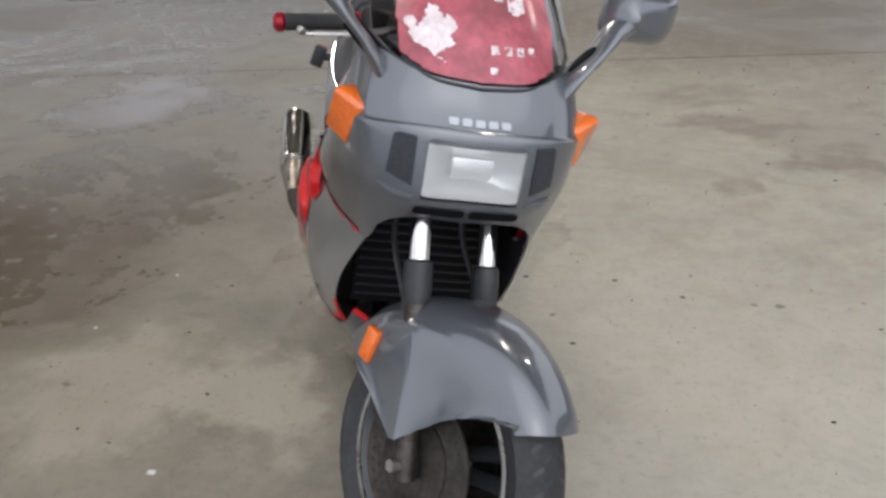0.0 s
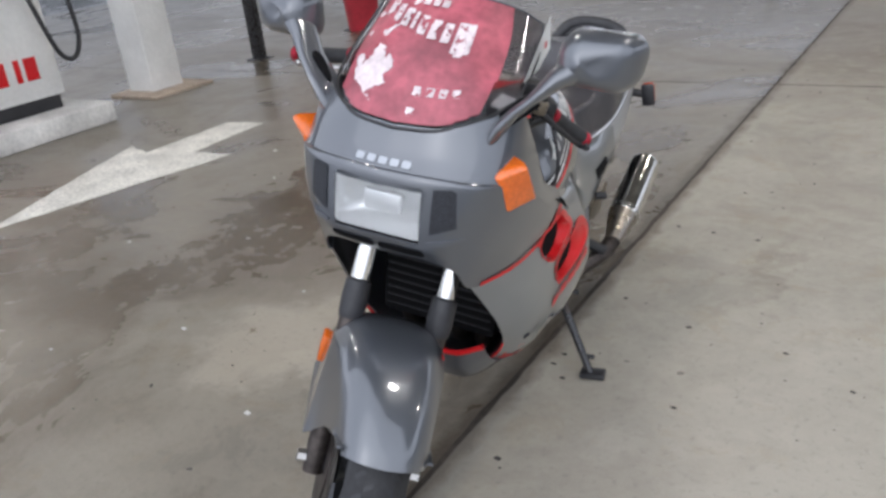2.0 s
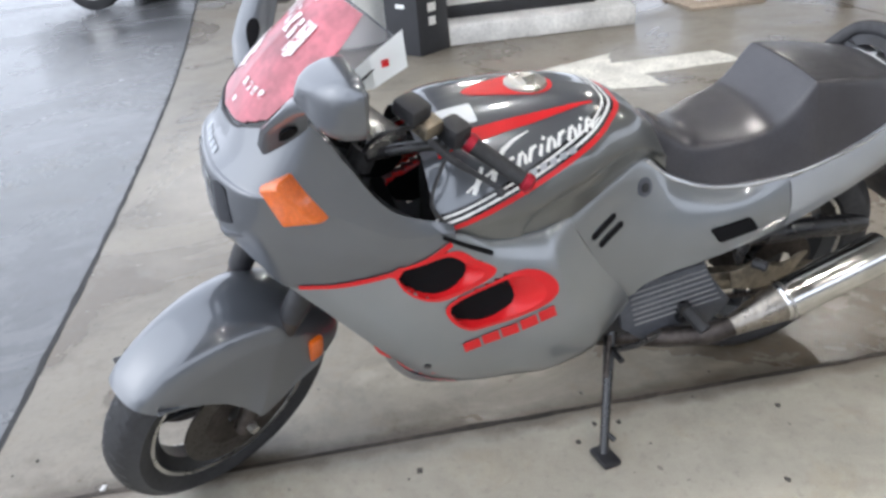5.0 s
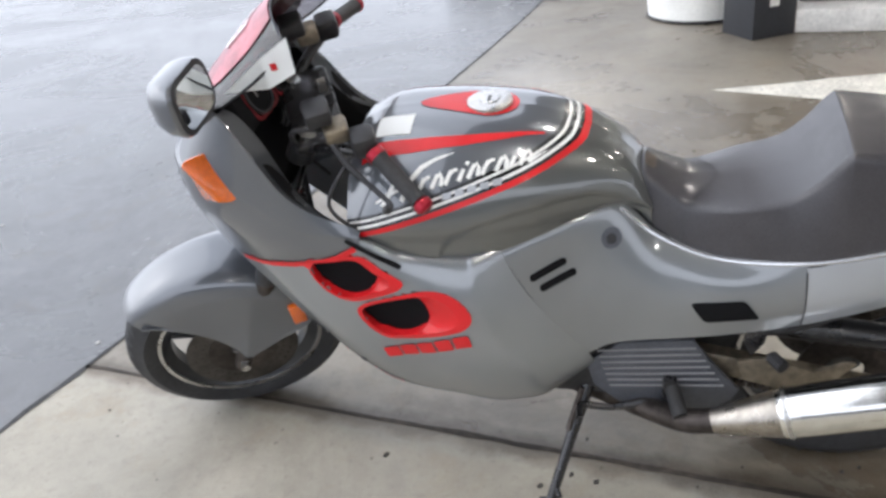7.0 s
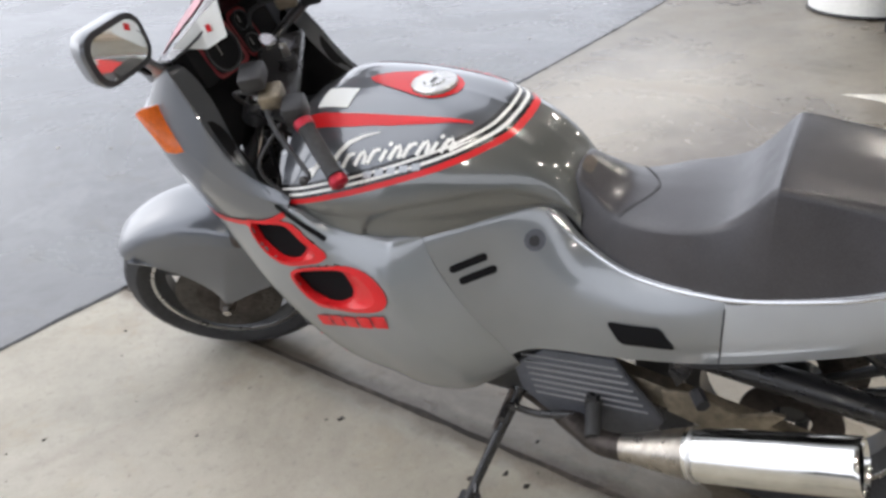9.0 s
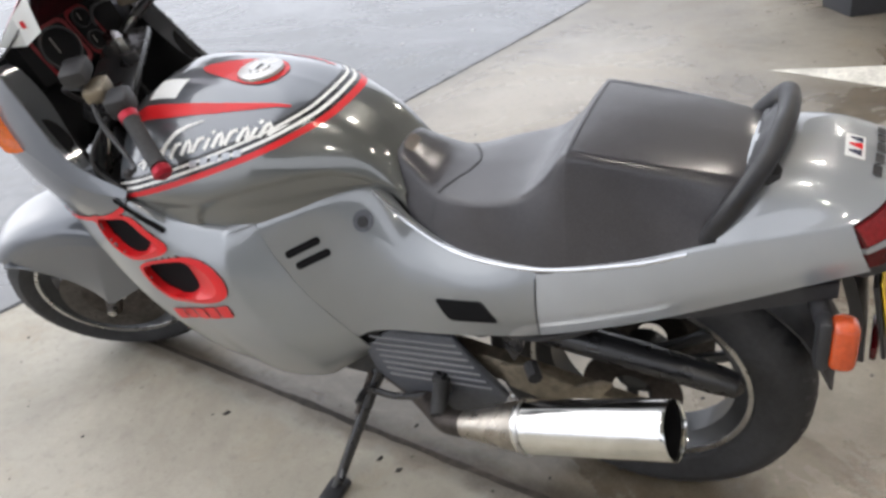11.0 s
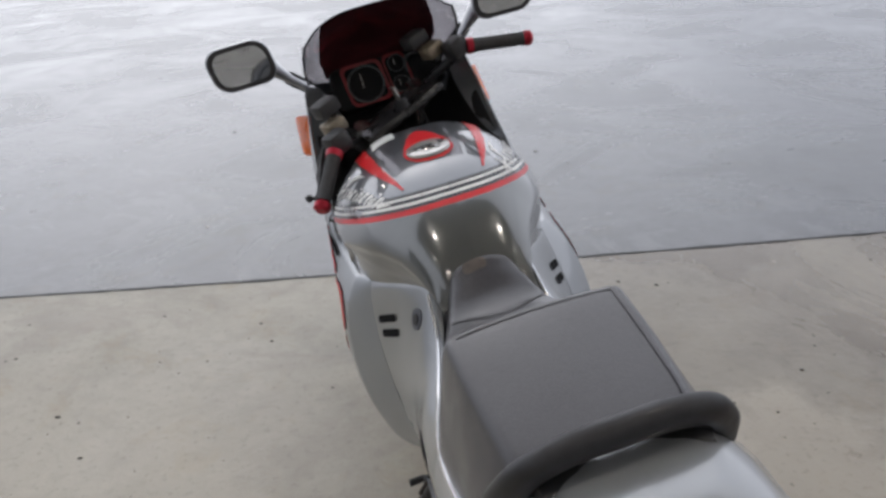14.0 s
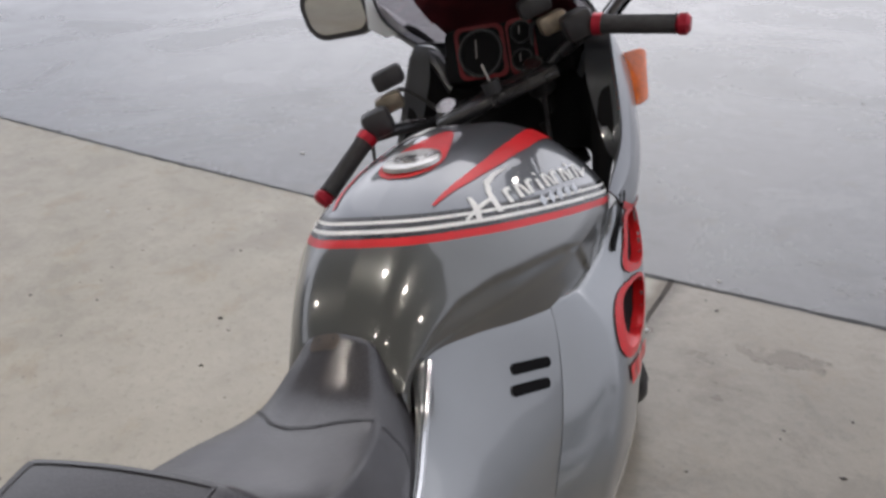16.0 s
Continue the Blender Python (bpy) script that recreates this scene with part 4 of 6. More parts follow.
for s in (1, -1):
    vent = [(s * x, z) for x, z in ((0.110, 0.822), (0.156, 0.838), (0.151, 0.908), (0.143, 0.914), (0.111, 0.912))]
    part("side_vent", film([vent if s > 0 else vent[::-1]], TREE_UP, *XZ, lift=0.0025), VENT, upper, "vent recess beside the headlamp, shade painted on" if s > 0 else "")
    lip = [[(s * 0.106, -0.640, 0.806), (s * 0.106, -0.640, 0.798), (s * 0.106, -0.60, 0.794), (s * 0.106, -0.60, 0.806)], [(s * 0.140, -0.632, 0.811), (s * 0.140, -0.632, 0.802), (s * 0.140, -0.59, 0.798), (s * 0.140, -0.59, 0.811)], [(s * 0.170, -0.597, 0.818), (s * 0.170, -0.597, 0.811), (s * 0.166, -0.57, 0.806), (s * 0.166, -0.57, 0.818)]]
    part("vent_lip", loft(lip), PAINT_DARK, upper)
    # slot is a flat film in the painted shade colour
    part("chin_intake", film([rounded(s * 0.052, 0.774, 0.095, 0.020, 0.008, 4)], TREE_UP, *XZ, lift=0.003), SHADE_BLACK, upper, "dark slot under the headlamp" if s > 0 else "")
for k in range(5):
    x = -0.048 + 0.024 * k
    part("letter_shape", film([rounded(x, 0.943, 0.018, 0.011, 0.003, 2)], TREE_UP, *XZ, lift=0.0025), NOSE_LETTER, upper, "plain white letter shape" if k == 0 else "")

# turn signals on the fairing
for s in (1, -1):
    a, b, c, d = (Vector(p) for p in ((0.190, -0.556, 0.932), (0.247, -0.526, 0.960), (0.254, -0.455, 0.866), (0.214, -0.522, 0.848)))
    back = [Vector((p.x - 0.040, p.y + 0.035, p.z)) for p in (a, b, c, d)]
    cen = (a + b + c + d) / 4
    rings = [back, [a, b, c, d], [cen + (p - cen) * 0.86 + Vector((0.012, -0.010, 0)) for p in (a, b, c, d)]]
    rings = [[(p.x * s, p.y, p.z) for p in r] for r in rings]
    bm = loft(rings)
    bmesh.ops.bevel(bm, geom=bm.edges[:], offset=0.005, segments=2, affect="EDGES", profile=0.5)
    sig = part("turn_signal", bm, AMBER, bike, "amber turn signal set into the fairing")

# windscreen with a red film
def scr(u, v):
    """The screen from its base (v=0) to its top (v=1), u from the middle to the side."""
    rows = [[(0, -0.588, 0.996), (0.09, -0.572, 1.002), (0.155, -0.520, 1.022), (0.192, -0.445, 1.045)],
            [(0, -0.515, 1.075), (0.09, -0.498, 1.076), (0.160, -0.445, 1.078), (0.194, -0.375, 1.085)],
            [(0, -0.435, 1.145), (0.085, -0.418, 1.143), (0.152, -0.370, 1.135), (0.188, -0.318, 1.125)],
            [(0, -0.352, 1.205), (0.075, -0.343, 1.203), (0.135, -0.318, 1.188), (0.178, -0.285, 1.160)]]
    return spline([spline(r, u) for r in rows], v)


def screen_sheet(u0, u1, v0, v1, nu, nv, lift=0.0, thick=0.0, keep=None):
    bm = bmesh.new()
    vs = {}
    for i in range(nu + 1):
        for j in range(nv + 1):
            u, v = u0 + (u1 - u0) * i / nu, v0 + (v1 - v0) * j / nv
            p = scr(abs(u), v)
            vs[i, j] = bm.verts.new((math.copysign(p.x, u), p.y - lift * 0.75, p.z + lift * 0.66))
    for i in range(nu):
        for j in range(nv):
            if keep and not keep(u0 + (u1 - u0) * (i + 0.5) / nu, v0 + (v1 - v0) * (j + 0.5) / nv):
                continue
            bm.faces.new((vs[i, j], vs[i + 1, j], vs[i + 1, j + 1], vs[i, j + 1]))
    bmesh.ops.delete(bm, geom=[v for v in bm.verts if not v.link_faces], context="VERTS")
    if thick:
        bmesh.ops.solidify(bm, geom=bm.faces[:], thickness=thick)
    return bm


screen = part("windscreen", screen_sheet(-1, 1, 0, 1, 40, 20, thick=0.003), SCREEN_CLEAR, bike, "clear windscreen mostly covered by a red film")
screen.visible_shadow = False
in_film = lambda u, v: abs(u) < 0.60 + 0.03 * v and v > 0.03 + 0.22 * max(0, abs(u) - 0.25) ** 1.5
part("red_film", screen_sheet(-0.62, 0.62, 0.02, 0.985, 62, 60, lift=0.003, keep=in_film), DECAL_RED, screen, "faded red printed film with pale worn patches")
rnd = random.Random(3)
def blotch(u, v):
    return noise.noise((u * 5.0, v * 5.0, 3.3)) + 0.5 * noise.noise((u * 13, v * 13, 1.2))
tagged(part("worn_patch", screen_sheet(-0.60, 0.60, 0.03, 0.97, 110, 100, lift=0.0042, keep=lambda u, v: in_film(u * 1.03, v) and (blotch(u, v) > 0.52 or (math.hypot((u + 0.33) / 0.17, (v - 0.30) / 0.15) + 0.55 * blotch(u * 2, v * 2) < 0.95))), DECAL_WHITE, screen), "pale worn patches", kind="stuff")
BARS = [(-0.50, 0.72, 0.11), (-0.375, 0.69, 0.085), (-0.275, 0.665, 0.085), (-0.175, 0.645, 0.04), (-0.11, 0.625, 0.09), (-0.005, 0.605, 0.09), (0.10, 0.59, 0.08), (0.20, 0.60, 0.17)]
for k, (u, v, w) in enumerate(BARS):
    h, v0 = (0.15, v) if k < 7 else (0.24, v - 0.08)
    worn = lambda uu, vv: noise.noise((uu * 22, vv * 17, 5.1)) + 0.6 * noise.noise((uu * 60, vv * 50, 2.2)) < 0.26
    part("print_bar", screen_sheet(u, u + w * 0.80, v0, v0 + h, 26, 40, lift=0.0056, keep=worn), DECAL_WHITE, screen, "pale worn printed bar" if k == 0 else "")
for u in (-0.17, -0.085, 0.0):
    part("print_bar", screen_sheet(u, u + 0.06, 0.865, 0.925, 2, 2, lift=0.0056), DECAL_WHITE, screen)
for u in (0.06, 0.15, 0.24, 0.33):
    part("print_bar", screen_sheet(u, u + 0.055, 0.21, 0.27, 8, 8, lift=0.0056, keep=worn), DECAL_WHITE, screen)
edge = [scr(1 - k / 12, 1.0) for k in range(13)]
part("screen_edge", tube([*(Vector((-p.x, p.y, p.z)) for p in edge), *edge[::-1][1:]], 0.0018, 6), GREY_PLATE, screen)
base = [scr(1 - k / 14, 0.0) for k in range(15)]
part("screen_gasket", tube([*(Vector((-p.x, p.y - 0.001, p.z + 0.001)) for p in base), *(Vector((p.x, p.y - 0.001, p.z + 0.001)) for p in base[::-1][1:])], 0.0032, 6), BLACK, screen)
for s in (1, -1):
    side = [scr(1.0, k / 8) for k in range(9)]
    part("screen_edge", tube([(p.x * s, p.y, p.z) for p in side], 0.003, 6), BLACK, screen)

# inner cowl and instruments
INNER = [[(0, -0.555, 0.985), (0.10, -0.540, 0.99), (0.165, -0.480, 1.00), (0.20, -0.420, 0.98), (0.220, -0.33, 0.85), (0.222, -0.22, 0.78)],
         [(0, -0.48, 0.93), (0.10, -0.47, 0.93), (0.16, -0.43, 0.92), (0.18, -0.37, 0.89), (0.19, -0.30, 0.80), (0.20, -0.21, 0.75)],
         [(0, -0.44, 0.80), (0.10, -0.43, 0.80), (0.15, -0.40, 0.80), (0.165, -0.35, 0.78), (0.18, -0.28, 0.74), (0.19, -0.20, 0.72)]]
# cowl and dash coloured near black for the shade behind the screen
part("inner_cowl", surface(INNER, 10, 24, mirror=True, thick=0.003), SHADE_BLACK, bike)
dash = part("instrument_panel", moved(block((0.28, 0.07, 0.115), (0, 0, 0), 0.02), Matrix.Translation((0, -0.475, 0.995)) @ Matrix.Rotation(radians(20), 4, "X")), SHADE_BLACK, bike, "black instrument panel with red dial rims")
DASH = Matrix.Translation((0, -0.475, 0.995)) @ Matrix.Rotation(radians(20), 4, "X")
for x, z, r in ((0.052, 0.0, 0.046), (-0.036, 0.030, 0.021), (-0.036, -0.024, 0.021)):
    part("dial", moved(lathe([(0.0365, 0.0), (0.0365, r * 0.93)], 32, (x, 0, z), "y"), DASH), SHADE_BLACK, dash)
    part("dial_rim", moved(lathe([(0.034, r * 0.93), (0.042, r * 0.95), (0.042, r * 1.04), (0.034, r * 1.06)], 32, (x, 0, z), "y"), DASH), BLACK, dash)
    part("needle", moved(block((0.002, 0.002, r * 0.8), (x + r * 0.2, 0.0385, z + r * 0.2), 0.0), DASH), DIAL_PALE, dash)
for cx, w, h in ((0.052, 0.108, 0.108), (-0.036, 0.060, 0.112)):
    ring = rounded(cx, 0.002, w, h, 0.018, 5, shear=0.10)
    hole = shrunk(ring, 0.84)
    bm = bmesh.new()
    m = len(ring)
    out, inn = ([bm.verts.new((x, 0.0362, z)) for x, z in q] for q in (ring, hole))
    for k in range(m):
        bm.faces.new((out[k], out[(k + 1) % m], inn[(k + 1) % m], inn[k]))
    bmesh.ops.solidify(bm, geom=bm.faces[:], thickness=0.002)
    part("dial_surround", moved(bm, DASH), DIAL_RED, dash, "dull red dial surround")
bm = bmesh.new()
bm.faces.new([bm.verts.new(p) for p in ((0.194, -0.425, 1.075), (0.194, -0.330, 1.082), (0.194, -0.270, 1.112), (0.188, -0.274, 1.178), (0.191, -0.335, 1.140))])
bmesh.ops.solidify(bm, geom=bm.faces[:], thickness=0.003)
part("white_card", bm, CARD, bike, "white card fixed inside the screen edge")
bm = bmesh.new()
bm.faces.new([bm.verts.new(p) for p in ((0.1955, -0.315, 1.118), (0.1955, -0.302, 1.120), (0.1955, -0.304, 1.134), (0.1955, -0.317, 1.131))])
part("red_mark", bm, RED, bike)

# mirrors
for s in (1, -1):
    c = Vector((0.332, -0.424, 1.140))
    rings = []
    for y, f in ((0.028, 1.0), (0.022, 1.04), (-0.004, 1.0), (-0.026, 0.86), (-0.042, 0.62), (-0.050, 0.34), (-0.053, 0.10)):
        rings.append([(s * (c.x + u * f - 0.02 * (1 - f)), c.y + y + 0.10 * u, c.z + v * f) for u, v in rounded(0, 0, 0.150, 0.106, 0.038, 5, shear=0.12)])
    mirror = part("mirror", loft(rings), PAINT_DARK, bike, "grey fairing mirror on a twin-armed stalk")
    rings = [[(s * (c.x + u), c.y + y + 0.10 * u, c.z + v) for u, v in rounded(0, 0, 0.127, 0.084, 0.030, 5, shear=0.12)] for y in (0.0265, 0.0305)]
    bezel = [[(s * (c.x + u), c.y + y + 0.10 * u, c.z + v) for u, v in rounded(0, 0, 0.147, 0.103, 0.037, 5, shear=0.12)] for y in (0.0255, 0.0290)]
    part("bezel", loft(bezel), BLACK, mirror, "black mirror bezel")
    part("mirror_glass", loft(rings), MIRROR_GLASS, mirror, "mirror glass")
    d = Vector((0.70, 0.28, 0.66)).normalized()
    across = (Vector((0, 1, 0)) - d * d.y).normalized()
    up = d.cross(across)

    def arm_ring(o, hw, ht):
        pts = [Vector(o) + across * hw * math.cos(q) + up * ht * math.sin(q) for q in (2 * math.pi * k / 20 for k in range(20))]
        return [(p.x * s, p.y, p.z) for p in pts]

    stations = [((0.148, -0.490, 0.945), 0.046, 0.020), ((0.176, -0.500, 1.000), 0.048, 0.016), ((0.206, -0.497, 1.040), 0.044, 0.012), ((0.236, -0.485, 1.070), 0.038, 0.012), ((0.268, -0.462, 1.106), 0.036, 0.020), ((0.305, -0.440, 1.132), 0.034, 0.028)]
    stalk = part("stalk", loft([arm_ring(*q) for q in stations]), PAINT_DARK, mirror)
    c1 = Vector((0.214, -0.496, 1.047))
    slot = []
    for side in (-0.0155, 0.0155):
        pts = [c1 + d * 0.036 * math.cos(q) + across * 0.013 * (1 + 0.4 * math.cos(q)) * math.sin(q) + up * side for q in (2 * math.pi * k / 24 for k in range(24))]
        slot.append([(p.x * s, p.y, p.z) for p in pts])
    # solid black piece stands for the shaded slot
    part("stalk_slot", loft(slot), SHADE_BLACK, stalk, "dark slot through the stalk")

# bars, grips, levers
for s in (1, -1):
    gi, ge = ((0.1854, -0.155, 0.9362), (0.2398, -0.066, 0.8661)) if s > 0 else ((-0.2108, -0.3539, 1.0448), (-0.3468, -0.3488, 1.026))
    gi, ge = STEER.inverted() @ Vector(gi), STEER.inverted() @ Vector(ge)
    d = (ge - gi).normalized()
    clamp = FRONT + Vector((s * 0.094, 0, 0)) + AXIS * 0.715
    bar = part("handlebar", moved(tube([clamp, clamp.lerp(gi, 0.5) + Vector((0, 0, 0.008)), gi], 0.0125, 10, 8), STEER), BLACK_GLOSS, bike)
    part("bar_clamp", moved(tube([clamp - AXIS * 0.022, clamp + AXIS * 0.022], 0.029, 14), STEER), ENGINE, bar)
    grip = part("grip", moved(tube([gi, gi + d * 0.012, gi + d * 0.02, ge - d * 0.004, ge], [0.018, 0.018, 0.0165, 0.0165, 0.018], 14), STEER), RUBBER, bar, "black rubber grip with red ends")
    part("grip_collar", moved(tube([gi - d * 0.006, gi + d * 0.010], 0.0195, 14), STEER), RED_ANOD, grip)
    part("bar_end", moved(tube([ge, ge + d * 0.006, ge + d * 0.018, ge + d * 0.024], [0.014, 0.019, 0.019, 0.012], 14), STEER), RED_ANOD, grip, "red anodised bar end")
    part("switch_pod", moved(block((0.055, 0.05, 0.05), gi - d * 0.035, 0.012), STEER), BLACK, bar)
    perch = gi - d * 0.075 + Vector((0, -0.028, 0.002))
    part("lever_perch", moved(block((0.052, 0.048, 0.034), perch, 0.008), STEER), TAN_METAL, bar)
    lev = part("lever", moved(tube([perch + Vector((0, -0.02, 0)), gi + Vector((0, -0.058, -0.004)), ge + Vector((-s * 0.02, -0.055, 0.0)), ge + Vector((0, -0.062, 0.002))], [0.007, 0.0075, 0.006, 0.0055], 10, 14, 0.7), STEER), BLACK if s > 0 else STEEL, bar, "black lever" if s > 0 else "bare metal lever")
    part("lever_ball", moved(lathe([(-0.009, 0.001), (-0.006, 0.0075), (0, 0.0095), (0.006, 0.0075), (0.009, 0.001)], 12, ge + Vector((0, -0.062, 0.002))), STEER), BLACK if s > 0 else STEEL, lev)
    res = gi - d * 0.095 + Vector((0, -0.045, 0.034))
    part("fluid_reservoir", moved(block((0.060, 0.052, 0.036), res, 0.009), STEER), BLACK, bar)
    part("cable", moved(tube([perch, perch + Vector((-s * 0.03, -0.08, 0.0)), Vector((s * 0.10, -0.40, 0.93)), Vector((s * 0.06, -0.36, 0.80))], 0.0045, 8, 16), STEER), BLACK, bar)
    if s > 0:
        part("bar_cable", tube([Vector((s * 0.20, -0.20, 0.94)), Vector((s * 0.24, -0.25, 0.86)), Vector((s * 0.225, -0.22, 0.79)), Vector((s * 0.19, -0.18, 0.74))], 0.004, 8, 14), BLACK, bar)
lock = part("ignition_lock", moved(lathe([(0.0, 0.0), (0.0, 0.018), (0.024, 0.018), (0.024, 0.0)], 18, top + Vector((0, 0.07, 0.012)), "z"), STEER), BLACK, bike)
part("key", moved(block((0.004, 0.018, 0.036), top + Vector((0, 0.07, 0.052)), 0.0015), STEER), STEEL, lock, "bright key in the lock")

# ---- tank, cut along the sloping stripe
TANK = [
    [(0, -0.235, 0.915), (0, -0.17, 0.940), (0, -0.06, 0.947), (0, 0.04, 0.944), (0, 0.133, 0.934), (0, 0.212, 0.907), (0, 0.280, 0.868), (0, 0.332, 0.815), (0, 0.360, 0.76)],
    [(0.07, -0.235, 0.908), (0.072, -0.17, 0.935), (0.072, -0.06, 0.942), (0.072, 0.04, 0.938), (0.071, 0.133, 0.927), (0.068, 0.212, 0.900), (0.063, 0.280, 0.861), (0.055, 0.332, 0.811), (0.048, 0.360, 0.757)],
    [(0.132, -0.235, 0.880), (0.138, -0.17, 0.905), (0.138, -0.06, 0.911), (0.135, 0.04, 0.907), (0.130, 0.133, 0.895), (0.113, 0.212, 0.869), (0.096, 0.280, 0.836), (0.080, 0.330, 0.796), (0.074, 0.359, 0.75)],
    [(0.185, -0.235, 0.832), (0.192, -0.17, 0.852), (0.193, -0.06, 0.857), (0.187, 0.04, 0.853), (0.174, 0.133, 0.842), (0.145, 0.212, 0.822), (0.117, 0.278, 0.801), (0.095, 0.328, 0.779), (0.088, 0.358, 0.748)],
    [(0.218, -0.235, 0.782), (0.228, -0.17, 0.792), (0.227, -0.06, 0.793), (0.214, 0.04, 0.792), (0.188, 0.133, 0.789), (0.149, 0.212, 0.784), (0.117, 0.280, 0.777), (0.096, 0.330, 0.766), (0.086, 0.357, 0.747)],
    [(0.219, -0.235, 0.748), (0.228, -0.17, 0.752), (0.222, -0.06, 0.748), (0.211, 0.04, 0.750), (0.181, 0.133, 0.757), (0.142, 0.212, 0.763), (0.110, 0.278, 0.765), (0.094, 0.326, 0.755), (0.094, 0.357, 0.735)],
    [(0.212, -0.235, 0.715), (0.219, -0.17, 0.712), (0.222, -0.06, 0.700), (0.206, 0.04, 0.703), (0.173, 0.133, 0.722), (0.136, 0.212, 0.742), (0.106, 0.276, 0.754), (0.092, 0.324, 0.745), (0.096, 0.357, 0.715)]]
whole = surface(TANK, 90, 150, mirror=True)


def knee_depth(y, z):
    """The knee pads are pressed in below the stripe: 0 outside, 1 inside."""
    line = ((-0.055, 0.715), (-0.045, 0.745), (-0.02, 0.775), (0.03, 0.797), (0.10, 0.811), (0.18, 0.822), (0.24, 0.820), (0.29, 0.800), (0.36, 0.750))
    top = 0.7
    for (y0, z0), (y1, z1) in zip(line, line[1:]):
        if y0 <= y <= y1:
            top = z0 + (z1 - z0) * (y - y0) / (y1 - y0)
    step = lambda q: max(0.0, min(1.0, q)) ** 2 * (3 - 2 * max(0.0, min(1.0, q)))
    return step((top - z) / 0.017)


for v in whole.verts:
    if abs(v.co.x) > 0.08:
        v.co.x -= math.copysign(0.007 * knee_depth(v.co.y, v.co.z), v.co.x)
SLOPE = Vector((0, -0.285, 1.0)).normalized()


def band(lo, hi):
    """The tank's skin between two heights above the sloping stripe plane."""
    b = whole.copy()
    org = Vector((0, -0.207, 0.768))
    for d, flip in ((lo, False), (hi, True)):
        if d is not None:
            bmesh.ops.bisect_plane(b, geom=b.verts[:] + b.edges[:] + b.faces[:], plane_co=org + SLOPE * d, plane_no=SLOPE, clear_inner=not flip, clear_outer=flip)
    return b


tank = part("fuel_tank", band(0.037, None), PAINT_DARK, bike, "dark grey fuel tank with red and white stripes")
for name, lo, hi, mat, lab in (("lower_tank", None, 0.0, PAINT_TANK, "pewter grey lower tank"), ("red_stripe", 0.0, 0.010, RED, "red stripe"), ("dark_band", 0.010, 0.016, BLACK_GLOSS, ""), ("white_stripe", 0.016, 0.021, WHITE_PAINT, "white stripe"), ("dark_band", 0.021, 0.0275, BLACK_GLOSS, ""), ("white_stripe", 0.0275, 0.0315, WHITE_PAINT, ""), ("dark_band", 0.0315, 0.037, BLACK_GLOSS, "")):
    part(name, band(lo, hi), mat, tank, lab)
TREE_TANK = BVHTree.FromBMesh(whole)
XY = ((0, 0, 0), (1, 0, 0), (0, 1, 0), (0, 0, 1))
# filler: red teardrop, steel cap
tear = [(0.052 * math.sin(a), 0.036 - 0.060 * math.cos(a) - (0.085 * max(0, math.cos(a)) ** 3)) for a in (2 * math.pi * k / 32 for k in range(32))]
part("filler_surround", film([tear], TREE_TANK, *XY, lift=0.0016), RED, tank, "red teardrop round the filler")
cap = part("filler_cap", lathe([(0.0, 0.047), (0.006, 0.046), (0.009, 0.040), (0.008, 0.022), (0.010, 0.020), (0.010, 0.0)], 40, (0, 0.036, 0.944), "z"), STEEL, tank, "round steel filler cap with a keyhole flap")
part("cap_slot", block((0.020, 0.006, 0.002), (0, 0.036, 0.9545), 0.0005), BLACK, cap)
for s in (1, -1):
    part("red_flash", film(quads([(s * 0.132, -0.205), (s * 0.127, -0.10), (s * 0.116, 0.0), (s * 0.101, 0.08), (s * 0.082, 0.155)], [0.030, 0.026, 0.020, 0.013, 0.004]), TREE_TANK, *XY, lift=0.0016), RED, tank, "red flash on the tank top" if s > 0 else "")
part("paper_label", film([rounded(0.075, -0.145, 0.055, 0.075, 0.002, 1)], TREE_TANK, *XY, lift=0.0016), CARD, tank, "white paper label")
